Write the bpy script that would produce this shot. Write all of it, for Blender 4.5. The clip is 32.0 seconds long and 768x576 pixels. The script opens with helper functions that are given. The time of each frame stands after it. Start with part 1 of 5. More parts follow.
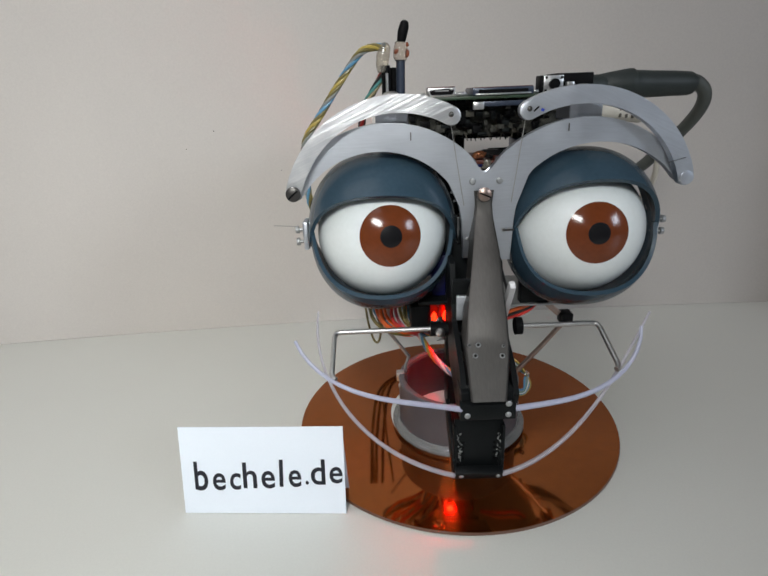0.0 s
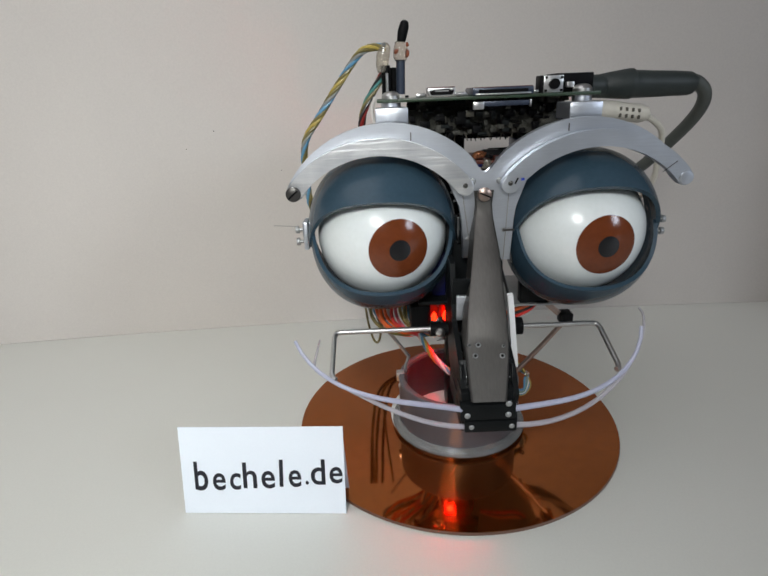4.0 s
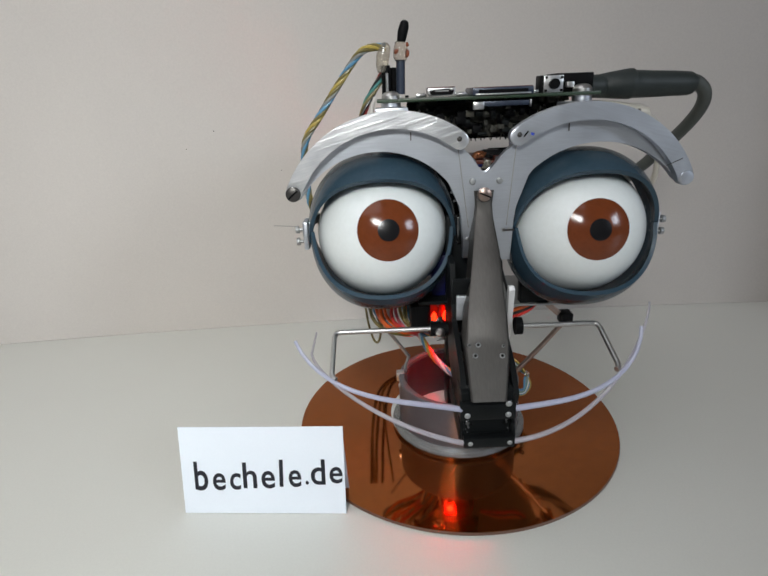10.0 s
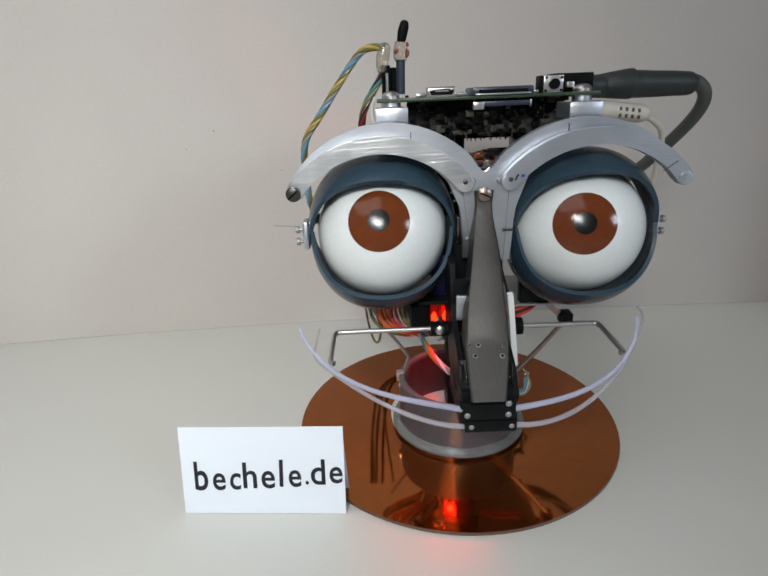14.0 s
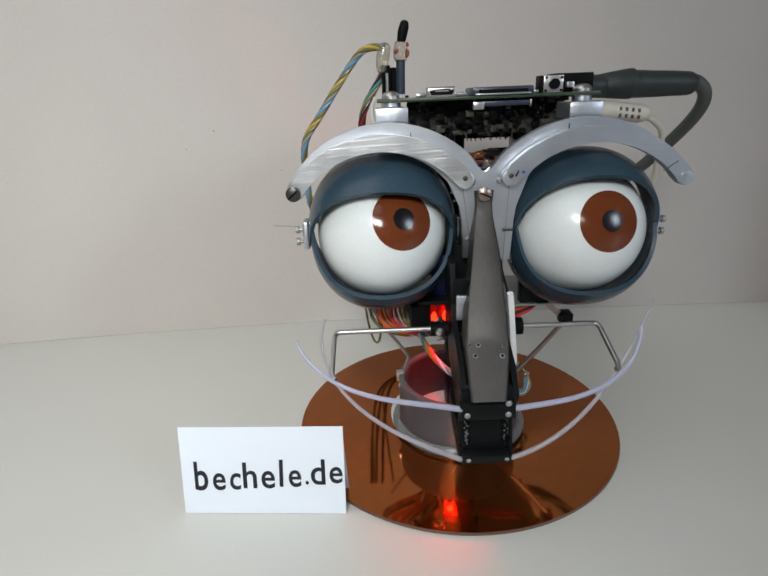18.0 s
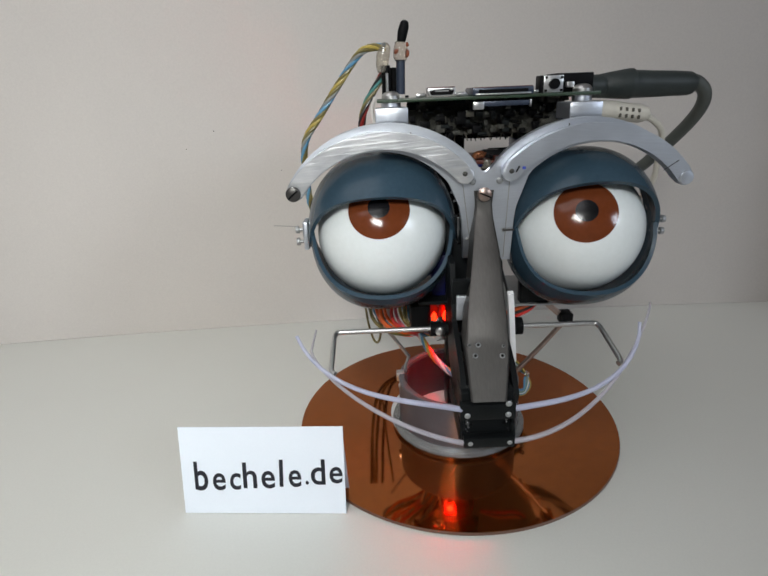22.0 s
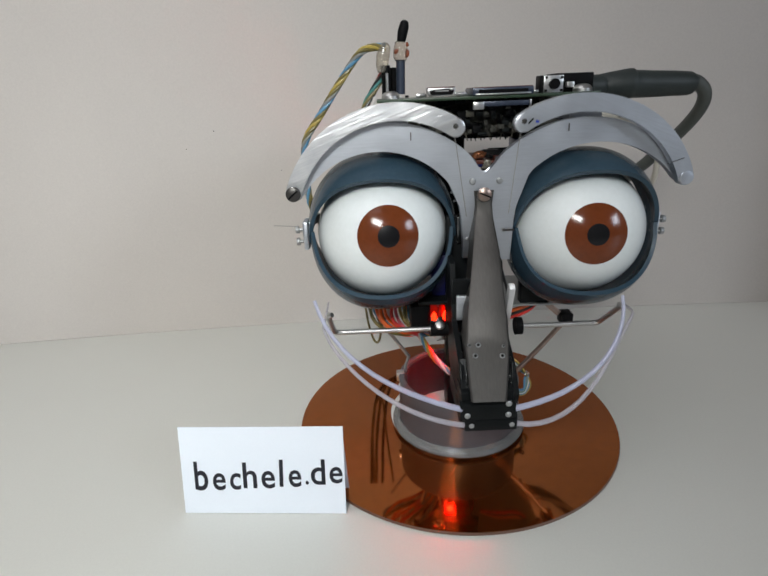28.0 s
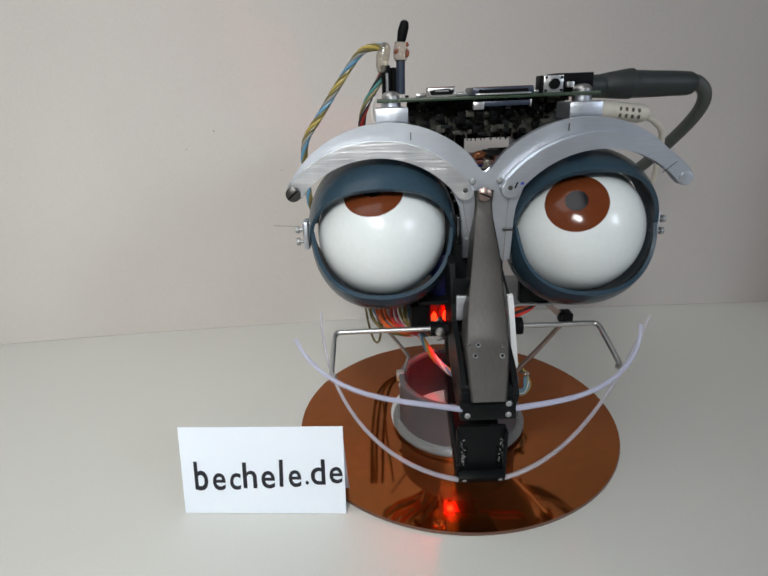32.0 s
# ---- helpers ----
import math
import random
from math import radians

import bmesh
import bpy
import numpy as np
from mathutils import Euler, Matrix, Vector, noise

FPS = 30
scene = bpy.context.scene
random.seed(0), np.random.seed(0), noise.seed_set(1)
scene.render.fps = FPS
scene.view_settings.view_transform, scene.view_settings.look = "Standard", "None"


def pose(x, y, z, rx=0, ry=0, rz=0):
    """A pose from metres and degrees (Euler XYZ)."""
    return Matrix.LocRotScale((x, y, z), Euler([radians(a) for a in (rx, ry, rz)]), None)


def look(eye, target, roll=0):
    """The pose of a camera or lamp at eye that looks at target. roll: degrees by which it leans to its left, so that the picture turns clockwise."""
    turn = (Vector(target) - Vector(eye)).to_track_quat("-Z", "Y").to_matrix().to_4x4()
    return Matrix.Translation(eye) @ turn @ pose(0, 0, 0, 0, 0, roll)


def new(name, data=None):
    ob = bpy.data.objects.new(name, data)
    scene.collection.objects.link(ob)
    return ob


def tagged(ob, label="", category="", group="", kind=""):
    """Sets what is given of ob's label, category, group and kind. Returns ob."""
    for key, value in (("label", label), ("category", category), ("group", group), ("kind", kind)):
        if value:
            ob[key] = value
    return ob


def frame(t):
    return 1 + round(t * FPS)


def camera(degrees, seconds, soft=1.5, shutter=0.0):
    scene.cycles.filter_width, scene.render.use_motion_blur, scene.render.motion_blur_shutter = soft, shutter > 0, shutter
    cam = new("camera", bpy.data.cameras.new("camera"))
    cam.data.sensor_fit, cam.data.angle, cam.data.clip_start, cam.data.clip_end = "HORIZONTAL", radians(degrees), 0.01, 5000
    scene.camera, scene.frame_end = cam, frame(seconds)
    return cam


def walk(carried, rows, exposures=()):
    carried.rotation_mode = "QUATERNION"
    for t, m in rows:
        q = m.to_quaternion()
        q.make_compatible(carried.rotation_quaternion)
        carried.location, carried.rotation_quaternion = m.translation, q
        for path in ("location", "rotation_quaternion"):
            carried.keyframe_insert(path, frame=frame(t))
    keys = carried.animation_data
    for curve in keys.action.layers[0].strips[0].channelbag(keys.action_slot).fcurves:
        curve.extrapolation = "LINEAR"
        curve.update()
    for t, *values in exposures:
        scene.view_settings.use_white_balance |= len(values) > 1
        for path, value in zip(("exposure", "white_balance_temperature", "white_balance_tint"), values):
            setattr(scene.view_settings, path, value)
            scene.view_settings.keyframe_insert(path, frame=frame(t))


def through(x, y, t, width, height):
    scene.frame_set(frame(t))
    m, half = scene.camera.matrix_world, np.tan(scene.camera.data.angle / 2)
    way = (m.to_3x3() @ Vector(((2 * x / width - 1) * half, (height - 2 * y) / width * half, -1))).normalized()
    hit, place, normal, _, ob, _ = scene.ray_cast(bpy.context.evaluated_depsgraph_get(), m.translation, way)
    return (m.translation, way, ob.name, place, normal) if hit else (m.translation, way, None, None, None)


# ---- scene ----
# camera: one still webcam a hand's width in front of the machine
CAM = Matrix.Translation((-0.0258, -0.1735, 0.1195)) @ pose(0, 0, 0, 69.6, 0, 0) @ pose(0, 0, 0, 0, 0, -2.35)
cam = camera(73.5, 32.0, soft=1.7, shutter=0.6)
walk(cam, [(0.0, CAM), (32.0, CAM)])
scene.view_settings.exposure = -0.01

# world: weak daylight outside the closed room
world = bpy.data.worlds.new("world")
scene.world = world
world.use_nodes = True
wn, wl = world.node_tree.nodes, world.node_tree.links
sky = wn.new("ShaderNodeTexSky")
sky.sky_type, sky.sun_disc, sky.sun_elevation, sky.sun_rotation = "NISHITA", False, radians(35), radians(120)
wl.new(sky.outputs["Color"], wn["Background"].inputs["Color"])
wn["Background"].inputs["Strength"].default_value = 0.08


def area(name, eye, target, sx, sy, watts, colour):
    data = bpy.data.lights.new(name, "AREA")
    data.shape, data.size, data.size_y, data.energy, data.color = "RECTANGLE", sx, sy, watts, colour
    ob = new(name, data)
    ob.matrix_world = look(eye, target)
    return ob


# strip lamp behind the camera, an added overhead fill light and the daylight of the window
LAMP_POS = Vector((-0.085, -0.350, 0.276))
LAMP_POSE = look(LAMP_POS, (-0.160, 0.05, 0.06), -35)
strip = area("strip_lamp_light", LAMP_POS, (0, 0, 0.08), 0.115, 0.045, 0.345, (0.97, 0.99, 0.975))
strip.data.spread = radians(90)
strip.matrix_world = LAMP_POSE @ pose(0, 0, -0.004)
area("window_light_east", (1.56, -1.35, 0.76), (0, -0.1, 0.1), 0.40, 0.44, 8.6, (0.76, 0.86, 1.0))
area("overhead_fill", (-0.80, -0.55, 1.66), (-0.80, -0.55, 0.0), 1.5, 2.0, 13.4, (0.975, 0.96, 0.99))


# ---- materials ----
def shade(name, colour, rough=0.5, metal=0.0, vary=0.15, scale=60.0, bump=0.1, fine=900.0, stretch=None, coat=0.0, through=0.0,
          other=None, spec=0.5, per_object=0.0):
    """Procedural surface: two scales of colour variation, roughness wear and a fine bump. Scales are per metre."""
    m = bpy.data.materials.new(name)
    m.use_nodes = True
    n, l = m.node_tree.nodes, m.node_tree.links
    b = n["Principled BSDF"]
    co = n.new("ShaderNodeTexCoord")
    mp = n.new("ShaderNodeMapping")
    l.new(co.outputs["Object"], mp.inputs["Vector"])
    if stretch:
        mp.inputs["Scale"].default_value = stretch
    big, small = n.new("ShaderNodeTexNoise"), n.new("ShaderNodeTexNoise")
    big.inputs["Scale"].default_value, small.inputs["Scale"].default_value = scale, fine
    big.inputs["Detail"].default_value, small.inputs["Detail"].default_value = 5, 3
    l.new(co.outputs["Object"], big.inputs["Vector"])
    l.new(mp.outputs["Vector"], small.inputs["Vector"])
    add = n.new("ShaderNodeMath")
    add.operation = "ADD"
    l.new(big.outputs["Fac"], add.inputs[0])
    l.new(small.outputs["Fac"], add.inputs[1])
    ramp = n.new("ShaderNodeMapRange")
    ramp.inputs["From Min"].default_value, ramp.inputs["From Max"].default_value = 0.5, 1.5
    l.new(add.outputs[0], ramp.inputs["Value"])
    mix = n.new("ShaderNodeMix")
    mix.data_type = "RGBA"
    dark = tuple(c * (1 - vary) for c in (other or colour))
    light = tuple(min(1.0, c * (1 + vary)) for c in colour)
    mix.inputs["A"].default_value, mix.inputs["B"].default_value = (*dark, 1), (*light, 1)
    l.new(ramp.outputs["Result"], mix.inputs["Factor"])
    out = mix.outputs["Result"]
    if per_object:
        info, hsv, mr = n.new("ShaderNodeObjectInfo"), n.new("ShaderNodeHueSaturation"), n.new("ShaderNodeMapRange")
        mr.inputs["To Min"].default_value, mr.inputs["To Max"].default_value = 1 - per_object, 1 + per_object
        l.new(info.outputs["Random"], mr.inputs["Value"])
        l.new(mr.outputs["Result"], hsv.inputs["Value"])
        l.new(out, hsv.inputs["Color"])
        out = hsv.outputs["Color"]
    l.new(out, b.inputs["Base Color"])
    rr = n.new("ShaderNodeMapRange")
    rr.inputs["To Min"].default_value, rr.inputs["To Max"].default_value = max(0.02, rough * 0.8), min(1, rough * 1.2)
    l.new(big.outputs["Fac"], rr.inputs["Value"])
    l.new(rr.outputs["Result"], b.inputs["Roughness"])
    b.inputs["Metallic"].default_value = metal
    b.inputs["Specular IOR Level"].default_value = spec
    b.inputs["Coat Weight"].default_value = coat
    b.inputs["Coat Roughness"].default_value = 0.08
    b.inputs["Transmission Weight"].default_value = through
    if bump:
        bp = n.new("ShaderNodeBump")
        bp.inputs["Strength"].default_value, bp.inputs["Distance"].default_value = bump, 0.0002
        l.new(small.outputs["Fac"], bp.inputs["Height"])
        l.new(bp.outputs["Normal"], b.inputs["Normal"])
    return m


def glow(name, colour, strength):
    m = bpy.data.materials.new(name)
    m.use_nodes = True
    b = m.node_tree.nodes["Principled BSDF"]
    b.inputs["Base Color"].default_value = (*colour, 1)
    b.inputs["Emission Color"].default_value = (*colour, 1)
    b.inputs["Emission Strength"].default_value = strength
    return m


M_TABLE = shade("off_white_laminate", (0.668, 0.672, 0.626), 0.40, 0, 0.03, 9, 0.02, 1500, other=(0.652, 0.655, 0.610))
M_BACK = shade("off_white_card", (0.580, 0.543, 0.503), 0.8, 0, 0.045, 14, 0.02, 1200, other=(0.550, 0.514, 0.480))
M_ROOM = shade("room_paint", (0.42, 0.41, 0.40), 0.9, 0, 0.05, 3, 0.1, 200)
M_SHADEWALL = shade("brown_shade_wall", (0.20, 0.165, 0.14), 0.8, 0, 0.08, 6, 0.1, 300)
M_FLOOR = shade("floor_wood", (0.14, 0.10, 0.07), 0.5, 0, 0.2, 4, 0.1, 80, stretch=(1, 8, 1))
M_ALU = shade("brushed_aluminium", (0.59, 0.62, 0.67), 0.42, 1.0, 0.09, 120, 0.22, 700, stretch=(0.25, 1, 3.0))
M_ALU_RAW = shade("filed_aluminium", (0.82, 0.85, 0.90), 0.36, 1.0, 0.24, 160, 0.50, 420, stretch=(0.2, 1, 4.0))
M_STEEL = shade("dull_steel", (0.082, 0.078, 0.074), 0.42, 0.8, 0.12, 60, 0.05, 700, other=(0.062, 0.059, 0.055), stretch=(3.0, 1, 0.15))
M_ROD = shade("bright_wire", (0.58, 0.58, 0.57), 0.36, 1.0, 0.12, 200, 0.1, 1500)
M_BLACKM = shade("black_anodised", (0.006, 0.007, 0.0075), 0.40, 0.1, 0.3, 150, 0.12, 1600, spec=0.13)
M_WORN = shade("worn_bare_metal", (0.27, 0.28, 0.285), 0.22, 1.0, 0.3, 900, 0.12, 2500)
M_BLACK = shade("black_plastic", (0.004, 0.004, 0.0045), 0.5, 0, 0.3, 200, 0.1, 1500, spec=0.08)
M_LID = shade("blue_grey_lacquer", (0.033, 0.061, 0.086), 0.25, 0, 0.08, 70, 0.05, 900, other=(0.029, 0.056, 0.079), spec=0.28)
M_BALL = shade("white_ball_lacquer", (0.76, 0.80, 0.80), 0.23, 0, 0.03, 80, 0.03, 700, other=(0.74, 0.78, 0.77), coat=0.0)
M_IRIS = shade("brown_iris_lacquer", (0.135, 0.034, 0.011), 0.14, 0, 0.16, 160, 0.05, 800, spec=0.42)
M_PUPIL = shade("black_pupil_lacquer", (0.006, 0.006, 0.007), 0.2, 0, 0.2, 160, 0.0, 800)
M_TUBE = shade("milky_silicone", (0.54, 0.56, 0.71), 0.36, 0, 0.06, 120, 0.05, 900, through=0.30)
M_TUBE.node_tree.nodes["Principled BSDF"].inputs["Alpha"].default_value = 0.80
M_THIN = shade("clear_silicone", (0.58, 0.56, 0.62), 0.30, 0, 0.06, 120, 0.05, 900, through=0.30)
M_THIN.node_tree.nodes["Principled BSDF"].inputs["Alpha"].default_value = 0.58
M_SKIRT = shade("clear_skirt_plastic", (0.40, 0.41, 0.41), 0.16, 0, 0.05, 60, 0.0, 500, through=0.7)
M_DULLWIRE = shade("dull_thin_wire", (0.30, 0.29, 0.27), 0.5, 0.3, 0.1, 200, 0.0, 900)
M_DARKRED = shade("dark_red_clear_plastic", (0.34, 0.10, 0.05), 0.2, 0, 0.2, 300, 0.0, 900, through=0.4)
M_RIM = shade("disc_rim_plastic", (0.13, 0.066, 0.042), 0.36, 0, 0.1, 60, 0.0, 500)
M_RING = shade("grey_plastic_pipe", (0.105, 0.10, 0.108), 0.35, 0, 0.08, 90, 0.08, 900)
M_PIPESHADE = shade("pipe_inside_shade", (0.045, 0.022, 0.026), 0.4, 0, 0.15, 90, 0.08, 900)
M_HUB = shade("clear_hub", (0.66, 0.66, 0.64), 0.15, 0, 0.05, 60, 0.0, 500)
M_PCB = shade("green_circuit_board", (0.016, 0.042, 0.022), 0.4, 0, 0.35, 300, 0.2, 2500, other=(0.04, 0.05, 0.022))
M_MOTTLE = shade("mottled_board", (0.095, 0.092, 0.078), 0.6, 0, 0.25, 420, 0.3, 2500, other=(0.006, 0.007, 0.006), spec=0.2)
M_BROWNPCB = shade("red_brown_board", (0.10, 0.022, 0.012), 0.5, 0, 0.3, 300, 0.2, 2500)
M_PCBDARK = shade("dark_circuit_board", (0.006, 0.008, 0.008), 0.6, 0, 0.4, 300, 0.3, 2500, spec=0.2)
M_TIN = shade("tinned_metal", (0.6, 0.6, 0.6), 0.32, 1.0, 0.2, 300, 0.2, 1500)
M_TARNISH = shade("tarnished_screw_metal", (0.34, 0.29, 0.27), 0.35, 1.0, 0.25, 300, 0.2, 1500, other=(0.42, 0.27, 0.20))
M_COPPERCOIL = shade("dull_copper_coil", (0.26, 0.10, 0.045), 0.4, 0.7, 0.3, 400, 0.3, 1500)
M_PIN = shade("solder_pins", (0.12, 0.11, 0.09), 0.4, 0.6, 0.3, 400, 0.2, 1500)
M_BLUE = shade("blue_servo_plastic", (0.004, 0.006, 0.075), 0.35, 0, 0.15, 120, 0.1, 900)
M_NAVY = shade("dark_blue_plastic", (0.03, 0.04, 0.065), 0.35, 0.2, 0.2, 200, 0.1, 900)
M_WHITE = shade("white_nylon", (0.72, 0.72, 0.72), 0.4, 0, 0.05, 120, 0.05, 900)
M_CREAM = shade("cream_plastic", (0.55, 0.52, 0.45), 0.5, 0, 0.08, 150, 0.1, 900)
M_CABLE = shade("dark_grey_rubber", (0.062, 0.068, 0.062), 0.5, 0, 0.15, 120, 0.15, 1200)
M_PLUG = shade("black_rubber", (0.022, 0.028, 0.027), 0.5, 0, 0.15, 120, 0.15, 1200, spec=0.4)
M_BULB = shade("clear_glass", (0.80, 0.72, 0.64), 0.05, 0, 0.12, 400, 0.3, 700, through=0.97)
M_ZINC = shade("dull_zinc", (0.36, 0.37, 0.37), 0.5, 0.7, 0.15, 200, 0.1, 900)
M_PAPER = shade("white_paper", (0.78, 0.835, 0.90), 0.85, 0, 0.02, 60, 0.08, 2000)
M_INK = shade("black_marker_ink", (0.006, 0.007, 0.014), 0.6, 0, 0.3, 800, 0.05, 2000)
M_GLUE = shade("milky_glue", (0.62, 0.57, 0.48), 0.22, 0, 0.15, 250, 0.2, 700, through=0.8)
M_LED = glow("red_led_glow", (1.0, 0.02, 0.003), 5.0)
M_REDFILL = glow("red_fill_glow", (1.0, 0.0007, 0.0003), 1500.0)
M_REDCLEAR = shade("red_clear_plastic", (0.28, 0.012, 0.006), 0.25, 0, 0.2, 300, 0.1, 900)
M_MARK = shade("blue_marker_ink", (0.03, 0.06, 0.4), 0.6, 0, 0.2, 800, 0.0, 900)


def disc_material():
    """Copper-tinted recordable disc: a dyed mirror under clear plastic, with concentric grooves that smear part of every highlight along the radius."""
    m = shade("copper_disc_foil", (0.40, 0.122, 0.024), 0.06, 0.95, 0.10, 25, 0.0, 400, other=(0.345, 0.108, 0.022), coat=0.3)
    n, l = m.node_tree.nodes, m.node_tree.links
    b = n["Principled BSDF"]
    b.inputs["Coat Roughness"].default_value = 0.03
    t = n.new("ShaderNodeTangent")
    t.direction_type, t.axis = "RADIAL", "Z"
    groove = n.new("ShaderNodeBsdfAnisotropic")
    groove.inputs["Color"].default_value = (0.62, 0.075, 0.008, 1)
    groove.inputs["Roughness"].default_value, groove.inputs["Anisotropy"].default_value = 0.34, 0.978
    l.new(t.outputs["Tangent"], groove.inputs["Tangent"])
    mix = n.new("ShaderNodeMixShader")
    mix.inputs["Fac"].default_value = 0.10
    l.new(b.outputs["BSDF"], mix.inputs[1])
    l.new(groove.outputs["BSDF"], mix.inputs[2])
    l.new(mix.outputs["Shader"], n["Material Output"].inputs["Surface"])
    return m


M_DISC = disc_material()


def wire_material(name, colour):
    return shade(name, colour, 0.35, 0, 0.08, 200, 0.05, 1200)


W_ORANGE = wire_material("orange_insulation", (0.75, 0.13, 0.02))
W_RED = wire_material("red_insulation", (0.6, 0.03, 0.02))
W_YELLOW = wire_material("yellow_insulation", (0.36, 0.27, 0.055))
W_BLUE = wire_material("light_blue_insulation", (0.09, 0.24, 0.38))
W_WHITE = wire_material("white_insulation", (0.65, 0.62, 0.58))
W_GREY = wire_material("grey_insulation", (0.2, 0.21, 0.2))
W_BLACK = wire_material("black_insulation", (0.015, 0.015, 0.015))
W_TEAL = wire_material("teal_insulation", (0.05, 0.22, 0.2))
W_PINK = wire_material("pink_insulation", (0.6, 0.12, 0.16))
W_DARKRED = wire_material("dark_red_insulation", (0.22, 0.015, 0.012))
W_OLIVE = wire_material("olive_insulation", (0.16, 0.13, 0.04))


# ---- mesh helpers ----
def part(name, bm, material, parent=None, label="", at=None, sharp=35):
    """Links a bmesh as one mesh object under a thing or a part."""
    me = bpy.data.meshes.new(name)
    bmesh.ops.recalc_face_normals(bm, faces=bm.faces)
    bm.to_mesh(me)
    bm.free()
    for p in me.polygons:
        p.use_smooth = True
    me.set_sharp_from_angle(angle=radians(sharp))
    me.materials.append(material)
    ob = new(name, me)
    if at is not None:
        ob.matrix_basis = at if isinstance(at, Matrix) else Matrix.Translation(at)
    if parent:
        ob.parent = parent
    if label:
        ob["label"] = label
    return ob


def box(bm, c, s, bevel=0.0, m=None):
    """Adds a box of centre c and size s, its edges rounded by bevel."""
    r = bmesh.ops.create_cube(bm, size=1.0)
    vs = r["verts"]
    for v in vs:
        v.co = Vector((v.co.x * s[0], v.co.y * s[1], v.co.z * s[2]))
    if bevel:
        es = list({e for v in vs for e in v.link_edges})
        r = bmesh.ops.bevel(bm, geom=es, offset=bevel, segments=2, profile=0.5, affect="EDGES")
        vs = list({v for f in r["faces"] for v in f.verts} | {v for v in vs if v.is_valid})
    for v in vs:
        v.co = (m @ v.co if m else v.co) + Vector(c)
    return bm


def boxes(*items):
    bm = bmesh.new()
    for c, s, b in items:
        box(bm, c, s, b)
    return bm


def sweep(bm, points, radius, sides=10, caps=True):
    """Adds a round bar along the points; radius may be a number or one for each point."""
    pts = [Vector(p) for p in points]
    rad = radius if isinstance(radius, (list, tuple)) else [radius] * len(pts)
    up = Vector((0.31, 0.17, 0.93))
    rings = []
    for i, p in enumerate(pts):
        d = (pts[min(i + 1, len(pts) - 1)] - pts[max(i - 1, 0)]).normalized()
        a = d.cross(up)
        if a.length < 1e-3:
            a = d.cross(Vector((1, 0, 0)))
        a.normalize()
        b = d.cross(a)
        up = a.cross(d)
        rings.append([bm.verts.new(p + rad[i] * (math.cos(k) * a + math.sin(k) * b)) for k in (2 * math.pi * j / sides for j in range(sides))])
    for r, q in zip(rings, rings[1:]):
        for j in range(sides):
            bm.faces.new((r[j], r[(j + 1) % sides], q[(j + 1) % sides], q[j]))
    if caps:
        bm.faces.new(rings[0][::-1])
        bm.faces.new(rings[-1])
    return bm


def bar(points, radius, sides=10):
    return sweep(bmesh.new(), points, radius, sides)


def smooth_path(points, n=8):
    """Catmull-Rom points through the given ones."""
    p = [Vector(q) for q in points]
    p = [2 * p[0] - p[1]] + p + [2 * p[-1] - p[-2]]
    out = []
    for i in range(1, len(p) - 2):
        for k in range(n):
            t = k / n
            out.append(0.5 * (2 * p[i] + (p[i + 1] - p[i - 1]) * t + (2 * p[i - 1] - 5 * p[i] + 4 * p[i + 1] - p[i + 2]) * t * t
                              + (3 * p[i] - p[i - 1] - 3 * p[i + 1] + p[i + 2]) * t ** 3))
    return out + [p[-2]]


def lathe(profile, sides=64, closed=True):
    """A turned body about z from (radius, height) pairs."""
    bm = bmesh.new()
    rings = [[bm.verts.new((r * math.cos(a), r * math.sin(a), z)) for a in (2 * math.pi * j / sides for j in range(sides))] for r, z in profile]
    pairs = list(zip(rings, rings[1:])) + ([(rings[-1], rings[0])] if closed else [])
    for r, q in pairs:
        for j in range(sides):
            bm.faces.new((r[j], r[(j + 1) % sides], q[(j + 1) % sides], q[j]))
    if not closed:
        bm.faces.new(rings[0][::-1])
        bm.faces.new(rings[-1])
    return bm


def plate(outline, y0, y1, bevel=0.0003, bm=None):
    """A plate cut to an outline in x and z, from depth y0 to y1, its edges broken."""
    bm = bm or bmesh.new()
    front = [bm.verts.new((x, y0, z)) for x, z in outline]
    back = [bm.verts.new((x, y1, z)) for x, z in outline]
    f, n = bm.faces.new(front), len(outline)
    g = bm.faces.new(back[::-1])
    for i in range(n):
        bm.faces.new((front[i], back[i], back[(i + 1) % n], front[(i + 1) % n]))
    if bevel:
        es = list(set(f.edges) | set(g.edges))
        bmesh.ops.bevel(bm, geom=es, offset=bevel, segments=2, profile=0.5, affect="EDGES")
    return bm


